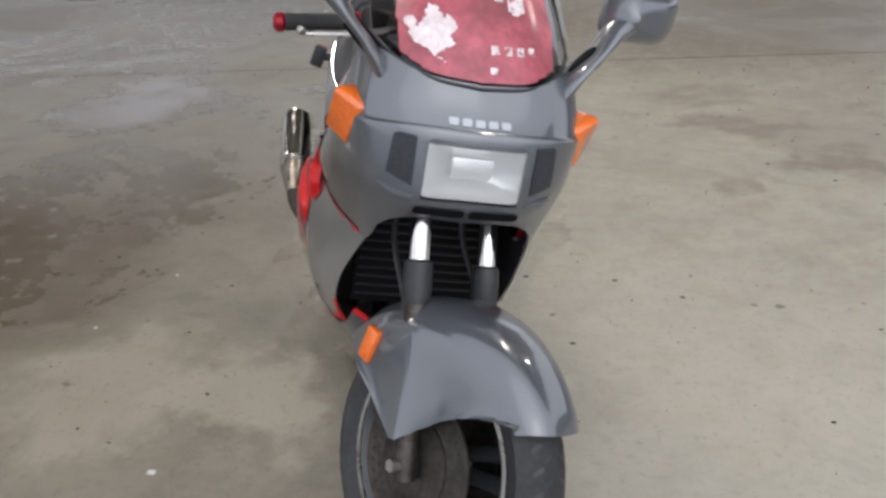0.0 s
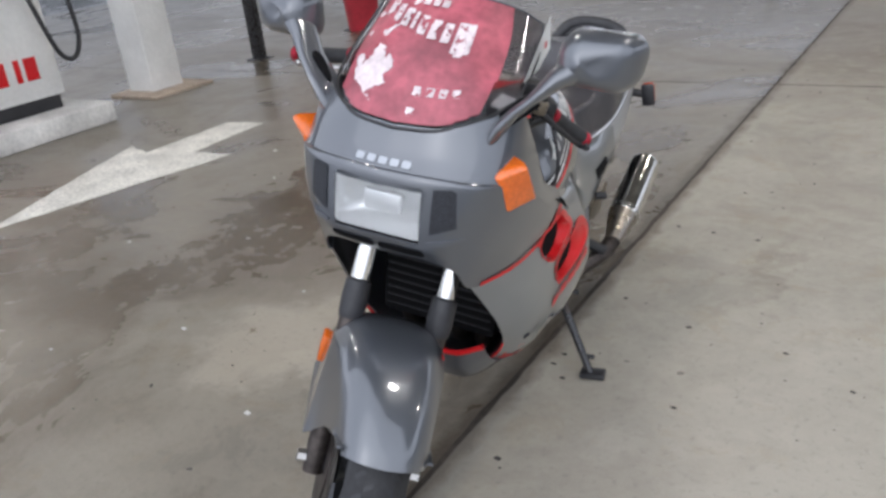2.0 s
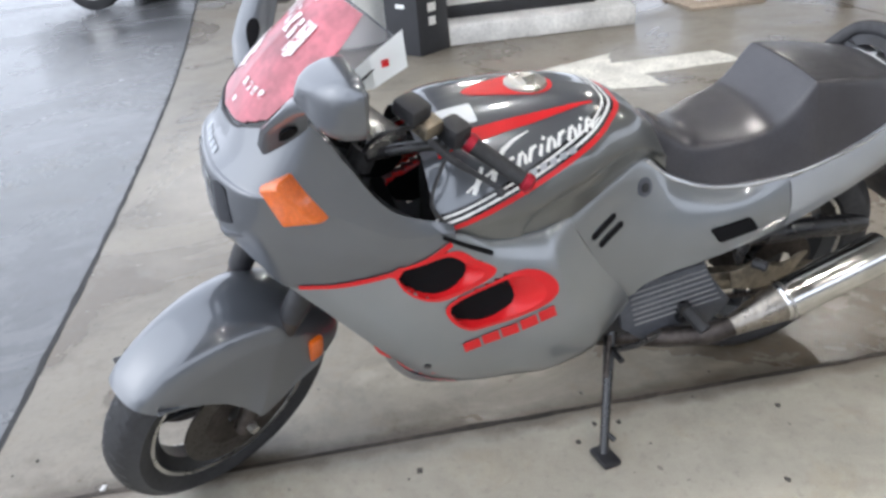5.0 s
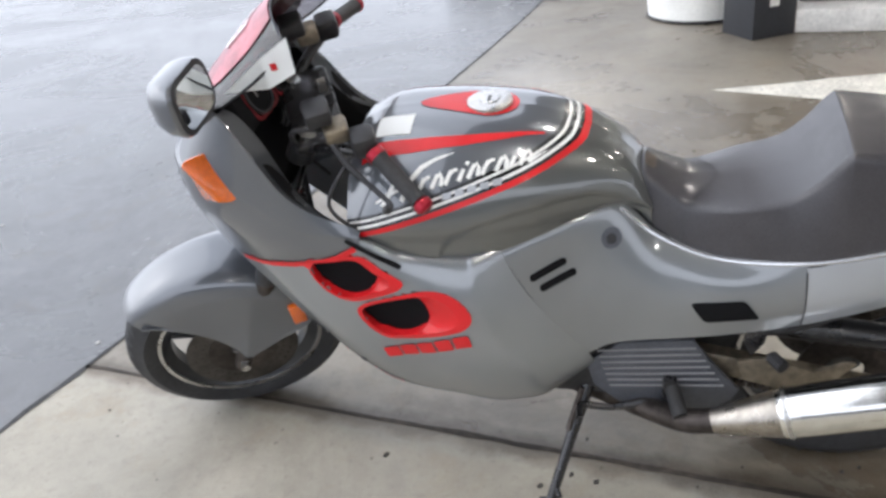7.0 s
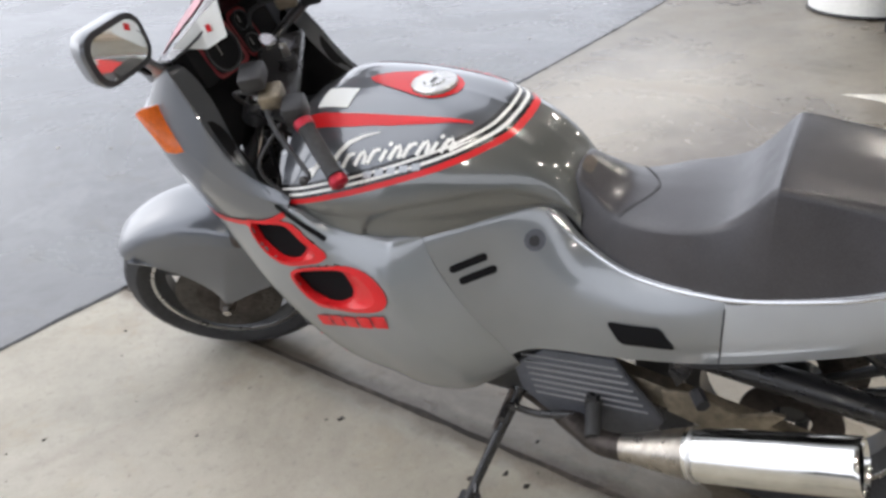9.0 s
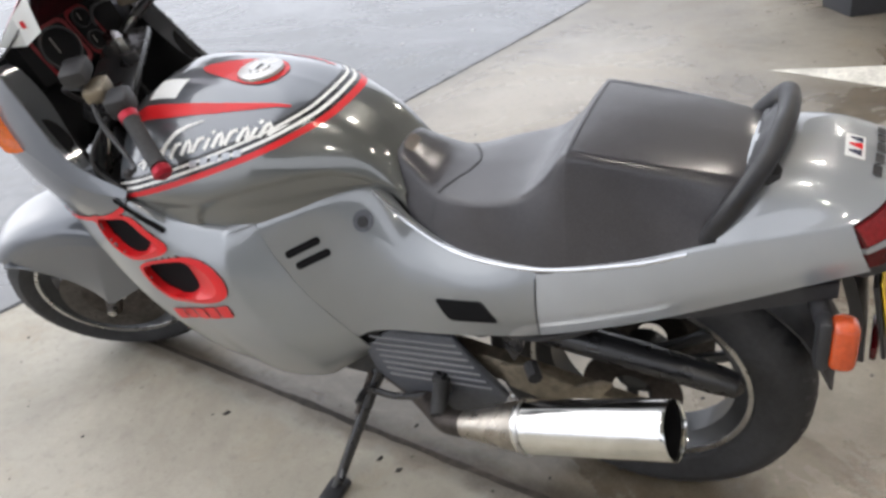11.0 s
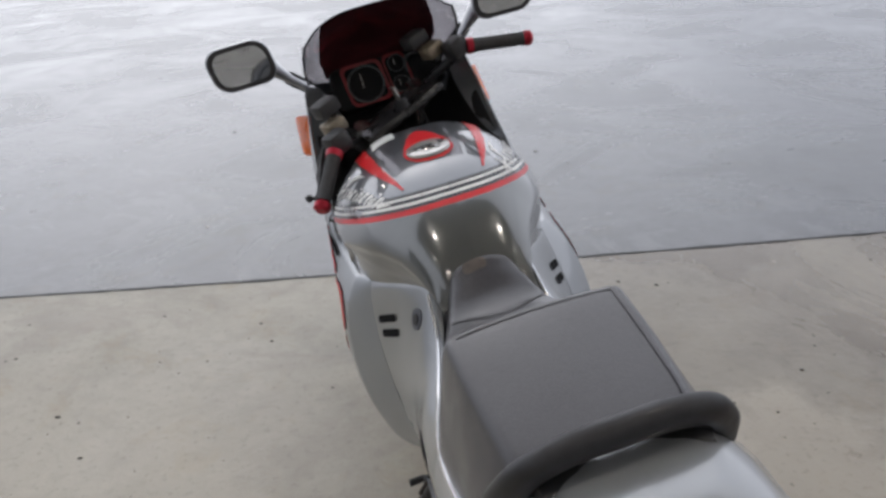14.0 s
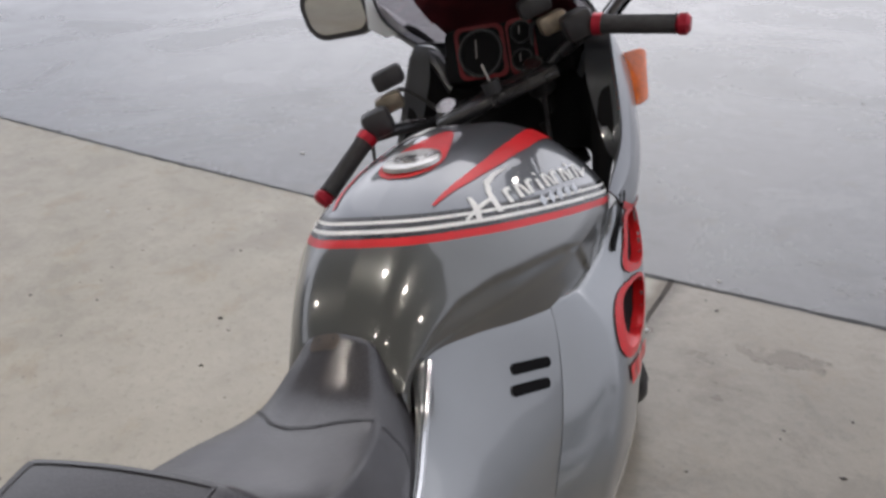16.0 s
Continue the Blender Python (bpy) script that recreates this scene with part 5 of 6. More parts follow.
# brushed lettering shapes on both flanks, slanting up along the stripes
for s in (1, -1):
    d = Vector((s * 0.72, 0, 0.69)).normalized()
    vv = Vector((-s * 0.69, 0, 0.72))
    org = Vector((s * 0.19, 0, 0.86))
    strokes = [([(-0.004, -0.004), (0.010, 0.016), (0.020, 0.036)], [0.009, 0.011, 0.006]), ([(-0.016, 0.006), (0.012, 0.014), (0.046, 0.020)], [0.004, 0.007, 0.005]),
               ([(0.032, -0.006), (0.042, 0.016), (0.052, 0.034)], [0.010, 0.012, 0.008]), ([(0.050, 0.030), (0.066, 0.046), (0.090, 0.054), (0.122, 0.057)], [0.009, 0.010, 0.007, 0.002])]
    x = 0.062
    for kind in (1, 5, 1, 2, 5, 1, 5, 2, 5):
        if kind == 2:
            strokes.append(([(x, 0.0), (x + 0.008, 0.020)], [0.009, 0.007]))
            strokes.append(([(x + 0.012, 0.027), (x + 0.016, 0.032)], [0.008, 0.006]))
        elif kind == 3:
            strokes.append(([(x + 0.020, 0.020), (x + 0.012, 0.024), (x + 0.004, 0.014), (x + 0.003, 0.004), (x + 0.010, 0.000), (x + 0.019, 0.005)], [0.006, 0.008, 0.008, 0.008, 0.007, 0.004]))
        else:
            strokes.append(([(x, 0.0), (x + 0.005, 0.012), (x + 0.010, 0.024)], [0.009, 0.0085, 0.007]))
            if kind == 0:
                strokes.append(([(x + 0.002, 0.003), (x + 0.010, 0.000), (x + 0.018, 0.010), (x + 0.023, 0.023)], [0.006, 0.007, 0.008, 0.006]))
            elif kind == 1:
                strokes.append(([(x + 0.006, 0.014), (x + 0.014, 0.023), (x + 0.021, 0.022)], [0.005, 0.007, 0.007]))
            else:
                strokes.append(([(x + 0.006, 0.015), (x + 0.015, 0.024), (x + 0.018, 0.014), (x + 0.016, 0.000)], [0.006, 0.007, 0.008, 0.008]))
        x += 0.016 if kind == 2 else 0.0235
    strokes.append(([(x - 0.006, 0.004), (x + 0.020, 0.016)], [0.007, 0.002]))
    along = lambda a: (-0.150 + a * 1.12) if s > 0 else (0.135 - a * 1.12)
    rise = lambda a, b: b * 1.05 + 0.30 * (along(a) + 0.14) - 0.026
    for k, (pts, w) in enumerate(strokes):
        part("script_stroke", film(quads([(along(a), rise(a, b)) for a, b in pts], w), TREE_TANK, org, (0, 1, 0), vv, d, lift=0.0016, step=0.01), WHITE_PAINT, tank, "white brushed letter stroke" if k == 0 else "")
    for k in range(5):
        a = 0.105 + 0.0215 * k
        p = [(along(a + q), rise(a, -0.027) + r) for q, r in ((0, 0), (0.015, 0.004), (0.015, 0.017), (0, 0.013))]
        part("letter_shape", film([p], TREE_TANK, org, (0, 1, 0), vv, d, lift=0.002), NOSE_LETTER, tank)

# ---- side panels and tail
SIDE = [
    [(0.172, 0.070, 0.711), (0.140, 0.15, 0.734), (0.108, 0.22, 0.752), (0.078, 0.29, 0.764), (0.098, 0.365, 0.702), (0.132, 0.48, 0.668), (0.164, 0.64, 0.685), (0.167, 0.80, 0.726), (0.154, 0.93, 0.772), (0.128, 1.10, 0.817)],
    [(0.192, 0.070, 0.706), (0.160, 0.15, 0.729), (0.128, 0.22, 0.748), (0.097, 0.29, 0.759), (0.108, 0.365, 0.698), (0.139, 0.48, 0.666), (0.169, 0.64, 0.683), (0.172, 0.80, 0.724), (0.158, 0.93, 0.770), (0.130, 1.105, 0.815)],
    [(0.205, 0.105, 0.640), (0.177, 0.17, 0.655), (0.155, 0.235, 0.668), (0.140, 0.31, 0.672), (0.150, 0.385, 0.645), (0.172, 0.49, 0.636), (0.185, 0.64, 0.645), (0.184, 0.80, 0.688), (0.170, 0.93, 0.735), (0.136, 1.115, 0.793)],
    [(0.209, 0.160, 0.552), (0.194, 0.215, 0.560), (0.183, 0.27, 0.570), (0.177, 0.335, 0.578), (0.184, 0.41, 0.575), (0.192, 0.50, 0.586), (0.195, 0.64, 0.600), (0.189, 0.80, 0.648), (0.174, 0.93, 0.700), (0.138, 1.125, 0.770)],
    [(0.200, 0.235, 0.455), (0.197, 0.265, 0.475), (0.195, 0.30, 0.487), (0.193, 0.355, 0.496), (0.193, 0.42, 0.505), (0.191, 0.51, 0.520), (0.187, 0.64, 0.550), (0.180, 0.80, 0.608), (0.166, 0.93, 0.662), (0.134, 1.135, 0.746)]]
sides, tails = [], []
for s in (1, -1):
    ctrl = SIDE if s > 0 else [sided(r) for r in SIDE]
    # one paint in two tones: shaded panel in front, lighter lit tail behind
    sides.append(part("side_panel", surface(ctrl, 18, 60, cut=lambda u, v: v > 6 / 9, thick=-0.004 * s), PAINT_SILVER_SHADED, bike, "silver grey side panel below the seat, darkened for shade"))
    tails.append(part("tail_side", surface(ctrl, 18, 60, cut=lambda u, v: v < 6 / 9, thick=-0.004 * s), PAINT_SILVER, bike, "silver grey side of the tail"))
TREE_SIDE = tree_of(*sides, *tails)
for s, pan in ((1, sides[0]), (-1, sides[1])):
    for k, (y, z) in enumerate(((0.158, 0.664), (0.177, 0.640))):
        # slots and opening are flat films, their inner shade painted on
        part("vent_slot", film([rounded(y, z, 0.076, 0.016, 0.007, 4, turn=22)], TREE_SIDE, *YZ[s], lift=0.002), SHADE_BLACK, pan, "black vent slot" if k == 0 else "")
    part("panel_opening", film([rounded(0.500, 0.580, 0.104, 0.046, 0.009, 5, shear=-0.50, turn=10)], TREE_SIDE, *YZ[s], lift=0.002), SHADE_BLACK, pan, "dark opening in the panel")
    if s > 0:
        part("seat_lock", film([rounded(0.281, 0.709, 0.040, 0.040, 0.0195, 6)], TREE_SIDE, *YZ[s], lift=0.002, thick=0.002), GREY_PLATE, pan, "round seat lock")
        part("lock_barrel", film([rounded(0.281, 0.709, 0.020, 0.020, 0.0095, 6)], TREE_SIDE, *YZ[s], lift=0.005, thick=0.002), BLACK, pan)
    part("panel_seam", film(quads([(0.64, 0.672), (0.642, 0.60), (0.640, 0.552)], 0.003), TREE_SIDE, *YZ[s], lift=0.0015), BLACK, pan)
    part("edge_bead", tube([(0.099 * s, 0.296, 0.757), (0.110 * s, 0.365, 0.701), (0.141 * s, 0.48, 0.669), (0.171 * s, 0.64, 0.686), (0.174 * s, 0.80, 0.727), (0.164 * s, 0.89, 0.756)], 0.0052, 8, 40), EDGE_GLINT, pan, "rolled panel edge with its highlight painted bright")
TAIL = [
    [(0, 0.93, 0.852), (0.065, 0.93, 0.845), (0.115, 0.93, 0.812), (0.158, 0.93, 0.770)],
    [(0, 0.99, 0.872), (0.070, 0.99, 0.864), (0.115, 0.985, 0.835), (0.150, 0.98, 0.788)],
    [(0, 1.070, 0.873), (0.068, 1.066, 0.866), (0.108, 1.058, 0.845), (0.139, 1.042, 0.803)],
    [(0, 1.154, 0.848), (0.064, 1.149, 0.843), (0.103, 1.134, 0.832), (0.130, 1.106, 0.816)]]
tail = part("tail_cowl", surface(TAIL, 36, 40, mirror=True, thick=-0.004), PAINT_SILVER, bike, "silver grey tail cowl")
TREE_TAIL = tree_of(tail)
part("sticker", film([rounded(0.014, 1.094, 0.056, 0.027, 0.002, 2, turn=3)], TREE_TAIL, *XY, lift=0.002), CARD, tail, "small white sticker with blue and red shapes")
for k, (x, mat) in enumerate(((-0.001, NAVY), (0.014, RED), (0.030, NAVY))):
    part("sticker_shape", film([[(x - 0.007, 1.103), (x + 0.007, 1.104), (x + 0.002, 1.086), (x - 0.002, 1.086)]], TREE_TAIL, *XY, lift=0.0035), mat, tail)
for k in range(5):
    x = 0.054 - 0.027 * k
    part("letter_shape", film([rounded(x, 1.128 - 0.6 * x * x, 0.021, 0.012, 0.002, 2)], TREE_TAIL, *XY, lift=0.003), BLACK, tail, "plain black letter shape" if k == 0 else "")


def tail_strip(f0, f1, x0=-1.0, x1=1.0, n=28, depth=0.03, proud=0.0):
    """A curved lens across the tail between two fractions of its height, 0 at the top."""
    rings = []
    for i in range(n + 1):
        u = x0 + (x1 - x0) * i / n

        def p(f, e=0.0):
            z = (0.846 - 0.031 * u * u) * (1 - f) + (0.738 + 0.008 * u * u) * f
            y = 1.154 + 0.034 * f + 0.007 * math.sin(math.pi * f) - (0.050 + 0.006 * f) * abs(u) ** 3.0
            return (u * (0.130 + 0.004 * f), y + proud - e, z)
        rings.append([p(f0), p((f0 + f1) / 2), p(f1), p(f1, depth), p(f0, depth)])
    return loft(rings)


lamp = part("tail_light", tail_strip(0.02, 0.52), RED_LENS, bike, "wide dark red tail light across the tail")
part("lower_lens", tail_strip(0.64, 0.99), RED_LENS, lamp)
for s in (1, -1):
    a, b = sorted((s * 0.56, s * 0.985))
    part("bright_section", tail_strip(0.06, 0.48, a, b, 10, 0.01, 0.002), RED_LENS_LIGHT, lamp, "brighter red outer section")
part("lens_divider", tail_strip(0.52, 0.64, proud=0.001), PAINT_SILVER, bike)
part("tail_underside", tail_strip(0.99, 1.22, proud=-0.004), BLACK, bike)

# ---- seat
SEAT = [(0.325, 0.790, 0.045, 0.785, 0.075, 0.750), (0.338, 0.822, 0.050, 0.808, 0.074, 0.752), (0.368, 0.808, 0.062, 0.790, 0.096, 0.702), (0.43, 0.778, 0.088, 0.758, 0.122, 0.672), (0.52, 0.782, 0.118, 0.770, 0.146, 0.664),
        (0.60, 0.800, 0.122, 0.792, 0.167, 0.672), (0.645, 0.832, 0.122, 0.828, 0.176, 0.680), (0.676, 0.872, 0.124, 0.868, 0.177, 0.688), (0.692, 0.893, 0.124, 0.886, 0.177, 0.692), (0.708, 0.898, 0.124, 0.889, 0.177, 0.696),
        (0.80, 0.888, 0.120, 0.878, 0.172, 0.724), (0.90, 0.874, 0.110, 0.864, 0.160, 0.760), (0.955, 0.864, 0.102, 0.852, 0.140, 0.795), (0.972, 0.852, 0.092, 0.838, 0.125, 0.805)]
rings = []
for y, zc, xe, ze, xb, zb in SEAT:
    half = [(0.0, zc), (xe * 0.5, zc - (zc - ze) * 0.25), (xe * 0.86, zc - (zc - ze) * 0.72), (xe, ze - 0.002), (xe + (xb - xe) * 0.22, ze - (ze - zb) * 0.16), (xe + (xb - xe) * 0.62, ze - (ze - zb) * 0.55), (xb, zb)]
    rings.append([half, y])
ctrl = [[(x, y, z) for x, z in half] for half, y in rings]
seat = part("seat", surface(ctrl, 64, 22, mirror=True), VINYL, bike, "stepped black vinyl seat with worn nose", sharp=60)
part("seat_wear", film([rounded(0.352, 0.012, 0.022, 0.045, 0.010, 6)], tree_of(seat), (0, 0, 0), (0, 1, 0), (1, 0, 0), (0, 0, 1), lift=0.0012), shader("worn brown vinyl", (0.060, 0.046, 0.036), 0.4, stain=0.4, stain_scale=30), seat, "brown worn patch on the seat nose")
part("seat_base", loft([[(-xb + 0.004, y, zb), (xb - 0.004, y, zb), (xb - 0.01, y, zb - 0.02), (-xb + 0.01, y, zb - 0.02)] for y, _, _, _, xb, zb in SEAT]), BLACK, seat)
TREE_SEAT = tree_of(seat)
for s in (1, -1):
    part("seat_seam", film(quads([(0.395, s * 0.135), (0.43, s * 0.085), (0.47, s * 0.03), (0.48, 0.0)], 0.004), TREE_SEAT, (0, 0, 0), (0, 1, 0), (1, 0, 0), (0, 0, 1), lift=0.0015), BLACK, seat)
    part("seat_piping", film(quads([(0.70, s * 0.113), (0.80, s * 0.110), (0.90, s * 0.106), (0.955, s * 0.098)], 0.004), TREE_SEAT, (0, 0, 0), (0, 1, 0), (1, 0, 0), (0, 0, 1), lift=0.0018), VINYL, seat)
part("seat_piping", film(quads([(-0.113, 0.698), (0.113, 0.698)], 0.005), TREE_SEAT, (0, 0, 0), (1, 0, 0), (0, 1, 0), (0, 0, 1), lift=0.002), VINYL, seat)
rail = [(0.146, 0.910, 0.770), (0.142, 0.932, 0.806), (0.126, 0.958, 0.846), (0.098, 0.984, 0.887), (0.052, 0.996, 0.907), (0.0, 1.000, 0.911)]
line = rail + sided(rail[-2::-1])
path = [spline(line, k / 56) for k in range(57)]
rings, foot = [], []
for k, p in enumerate(path):
    d = (path[min(k + 1, 56)] - path[max(k - 1, 0)]).normalized()
    up = Vector((0, 0.30, 0.95))
    up = (up - d * up.dot(d)).normalized()
    side = d.cross(up)
    f = min(1.0, min(k, 56 - k) / 9)
    hh, ht = 0.012 + 0.008 * f, 0.009 + 0.006 * f
    side_on = min(1.0, abs(p.x) / 0.14) ** 2
    foot.append([p + up * h + Vector((0, v, 0)) for h, v in ((-0.004, -0.006), (-0.004, 0.004), (-0.030 - 0.045 * f * side_on, -0.016), (-0.030 - 0.045 * f * side_on, -0.026))])
    rings.append([p + up * hh * math.copysign(abs(math.cos(a)) ** 0.8, math.cos(a)) + side * ht * math.sin(a) for a in (2 * math.pi * q / 18 for q in range(18))])
grab = part("grab_rail", loft(rings), BLACK, bike, "black moulded grab rail behind the seat")
part("rail_web", loft(foot[3:54]), BLACK, grab)
part("rail_tray", block((0.205, 0.060, 0.12), (0, 0.982, 0.812), 0.02), BLACK, grab, "black moulded tray under the rail")

# ---- engine, frame, swing arm, exhausts
eng = part("engine", block((0.34, 0.42, 0.30), (0, 0.10, 0.42), 0.05), ENGINE, bike, "dark engine block behind the fairing")
part("cylinder_head", block((0.34, 0.22, 0.22), (0, -0.06, 0.62), 0.03), ENGINE, eng)
# radiator darkened in its colour for the shade inside the fairing
part("radiator", block((0.30, 0.035, 0.30), (0, -0.275, 0.545), 0.008), SHADE_BLACK, eng)
for k in range(12):
    part("radiator_fin", block((0.28, 0.003, 0.006), (0, -0.2945, 0.42 + 0.0228 * k), 0.001, segments=1), BLACK, eng)
for k in range(4):
    x = -0.11 + 0.0733 * k
    part("header_pipe", tube([(x, -0.16, 0.52), (x, -0.235, 0.44), (x * 0.9, -0.215, 0.33), (x * 0.7, -0.08, 0.275), (x * 0.7, 0.15, 0.27)], 0.019, 10, 20), DARK_METAL, eng)
part("frame_spine", block((0.24, 0.62, 0.10), (0, 0.40, 0.62), 0.03), BLACK, bike)
part("undertray", loft([[(-w, y, z), (w, y, z), (w, y, z - 0.03), (-w, y, z - 0.03)] for y, z, w in ((0.30, 0.60, 0.15), (0.6, 0.60, 0.17), (0.9, 0.655, 0.165), (1.10, 0.72, 0.14))]), BLACK, bike)
part("rear_frame_tube", tube([(0.13, 0.30, 0.42), (0.15, 0.45, 0.50), (0.16, 0.62, 0.55), (0.15, 0.9, 0.64)], 0.014, 10, 14), BLACK_GLOSS, bike)
part("rear_frame_tube", tube([(-0.13, 0.30, 0.42), (-0.15, 0.45, 0.50), (-0.16, 0.62, 0.55), (-0.15, 0.9, 0.64)], 0.014, 10, 14), BLACK_GLOSS, bike)
part("battery_cable", tube([(0.150, 0.50, 0.520), (0.158, 0.58, 0.500), (0.152, 0.66, 0.515), (0.150, 0.74, 0.560)], 0.008, 8, 14), BLACK, bike)
part("frame_bracket", moved(slab([(0.555, 0.56), (0.60, 0.565), (0.585, 0.47), (0.562, 0.43), (0.545, 0.47)], -0.006, 0.006, 0.002), Matrix.Translation((0.158, 0, 0))), BLACK_GLOSS, bike)
part("hose_clip", tube([(0.152, 0.60, 0.545), (0.160, 0.72, 0.582), (0.155, 0.86, 0.632)], 0.0055, 8, 10), STEEL, bike, "bright rod under the tail")
part("shock", tube([(0.02, 0.42, 0.36), (0.02, 0.46, 0.60)], 0.035, 12), DARK_METAL, bike)
for s in (1, -1):
    beam = []
    for y, z, h, w in ((0.335, 0.405, 0.060, 0.036), (0.42, 0.398, 0.062, 0.038), (0.56, 0.375, 0.056, 0.036), (0.72, 0.348, 0.048, 0.034), (0.835, 0.332, 0.040, 0.030)):
        beam.append([(s * (0.134 + a * w / 2), y, z + b * h / 2) for a, b in ((-1, -0.8), (-0.8, -1), (0.8, -1), (1, -0.8), (1, 0.8), (0.8, 1), (-0.8, 1), (-1, 0.8))])
    arm = part("swing_arm", loft(beam), TAN_METAL, bike, "tan tarnished box-section swing arm")
    part("axle_end", lathe([(s * 0.135, 0.0), (s * 0.150, 0.018), (s * 0.128, 0.024)], 6, REAR), STEEL, arm)
    part("adjuster", block((0.012, 0.05, 0.030), (s * 0.150, 0.79, 0.338), 0.004), STEEL, arm)
part("chain_guard", tube([(0.095, 0.46, 0.475), (0.112, 0.62, 0.478), (0.118, 0.78, 0.466), (0.122, 0.93, 0.446), (0.123, 0.965, 0.440), (0.123, 0.978, 0.438)], [0.022, 0.034, 0.036, 0.034, 0.028, 0.010], 14, 0, 0.8), BLACK_GLOSS, bike, "thick black chain guard over the rear wheel")
part("sprocket", lathe([(0.078, 0.04), (0.078, 0.098), (0.084, 0.098), (0.084, 0.04)], 44, REAR), DARK_METAL, rear_wheel)
for z0, z1 in ((0.425, 0.424), (0.300, 0.232)):
    bm = bmesh.new()
    for k in range(26):
        f = (k + 0.5) / 26
        block((0.012, 0.013, 0.014), (0.081, 0.36 + (0.752 - 0.36) * f, z0 + (z1 - z0) * f), 0.002, bm=bm, segments=1)
    part("chain", bm, DARK_METAL, bike)
for s in (1, -1):
    a, b = Vector((s * 0.270, 0.612, 0.382)), Vector((s * 0.270, 0.868, 0.462))
    d = (b - a).normalized()
    e1 = d.orthogonal().normalized()
    e2 = d.cross(e1)

    def barrel(o, stations, caps=False):
        return loft([[o + d * h + (e1 * math.cos(q) + e2 * math.sin(q)) * r for q in (2 * math.pi * k / 36 for k in range(36))] for h, r in stations], caps=caps)

    long = (b - a).length
    muf = part("muffler", barrel(a, [(0.0, 0.047), (0.004, 0.050), (0.012, 0.051), (long + 0.018, 0.0525), (long + 0.024, 0.0520), (long + 0.026, 0.0505), (long + 0.022, 0.0490), (long - 0.02, 0.0485)]), CHROME, bike, "satin metal muffler with a wide open end")
    part("muffler_band", barrel(a, [(0.012, 0.0522), (0.020, 0.0522)]), STEEL, muf)
    # inside of the mouth painted black in place of shade
    part("muffler_mouth", barrel(a, [(long + 0.016, 0.0489), (long - 0.05, 0.048), (long - 0.10, 0.03), (long - 0.101, 0.004)]), SHADE_BLACK, muf, "dark open muffler mouth")
    part("muffler_cone", barrel(a, [(-0.13, 0.026), (-0.10, 0.030), (-0.05, 0.040), (0.002, 0.0485)]), TARNISHED, muf, "dull tarnished muffler cone")
    part("exhaust_pipe", tube([(s * 0.08, 0.10, 0.275), (s * 0.13, 0.26, 0.262), (s * 0.20, 0.37, 0.285), (s * 0.255, 0.44, 0.322), a - d * 0.11], 0.026, 14, 22), DARK_METAL, muf)
    out = [(0.535, 0.425), (0.60, 0.442), (0.685, 0.405), (0.735, 0.436), (0.760, 0.436), (0.705, 0.352), (0.62, 0.352), (0.55, 0.372)]
    part("exhaust_hanger", moved(slab(out, -0.004, 0.004, 0.0015), Matrix.Translation((s * 0.172, 0, 0))), TAN_METAL, muf, "tan metal exhaust hanger")
    # ribbed foot plate
    out = [(0.225, 0.405), (0.30, 0.470), (0.445, 0.486), (0.478, 0.430), (0.545, 0.345), (0.530, 0.315), (0.475, 0.262), (0.415, 0.243), (0.320, 0.262), (0.240, 0.335)]
    plate = part("foot_plate", moved(slab(out, 0.0, 0.014, 0.004), Matrix.Translation((s * 0.176 - 0.007, 0, 0))), GREY_PLATE, bike, "grey ribbed foot plate")
    for k in range(7):
        z = 0.456 - 0.0175 * k
        part("rib", tube([(s * 0.1845, 0.250 + 0.004 * k, z - 0.012), (s * 0.1845, 0.452 + 0.010 * k, z + 0.010)], 0.0026, 6), RIB, plate)
    peg = part("foot_peg", tube([(s * 0.18, 0.405, 0.362), (s * 0.205, 0.408, 0.360), (s * 0.262, 0.425, 0.340)], [0.012, 0.017, 0.017], 10), RUBBER, bike, "folding rubber foot peg")
    part("peg_bracket", block((0.03, 0.03, 0.055), (s * 0.190, 0.402, 0.352), 0.006), BLACK_GLOSS, peg)
    part("pedal", tube([(s * 0.19, 0.36, 0.30), (s * 0.20, 0.28, 0.285), (s * 0.205, 0.215, 0.290), (s * 0.245, 0.212, 0.292)], 0.008, 8, 12), BLACK_GLOSS, bike)
    part("pillion_peg", tube([(s * 0.17, 0.60, 0.44), (s * 0.20, 0.62, 0.44)], 0.014, 8), BLACK, bike)

# side stand, down to the ground on the left
foot = BIKE.inverted() @ Vector((0.078, 2.085, 0.012))
hinge = Vector((0.155, 0.225, 0.315))
knee = hinge.lerp(foot, 0.82)
stand = part("side_stand", tube([hinge, hinge.lerp(foot, 0.4), knee, foot], [0.017, 0.013, 0.012, 0.012], 10), BLACK_GLOSS, bike, "black side stand swung down")
down = BIKE.inverted().to_3x3() @ Vector((0, 0, 1))
fm = (BIKE.inverted() @ Matrix.Translation((0.085, 2.088, 0.010)) @ Matrix.Rotation(radians(24), 4, "Z"))
part("stand_foot", moved(block((0.075, 0.048, 0.018), (0, 0, 0), 0.006), fm), BLACK, stand)
part("stand_tang", tube([knee, knee + Vector((0.03, 0.012, -0.004))], 0.007, 8), BLACK_GLOSS, stand)
part("hinge_bracket", block((0.05, 0.06, 0.06), hinge + Vector((-0.015, 0, 0.01)), 0.012), BLACK_GLOSS, stand)
part("return_spring", tube([hinge + Vector((0.02, -0.012, 0)), hinge.lerp(foot, 0.35) + Vector((0.012, -0.012, 0))], 0.007, 8), DARK_METAL, stand)

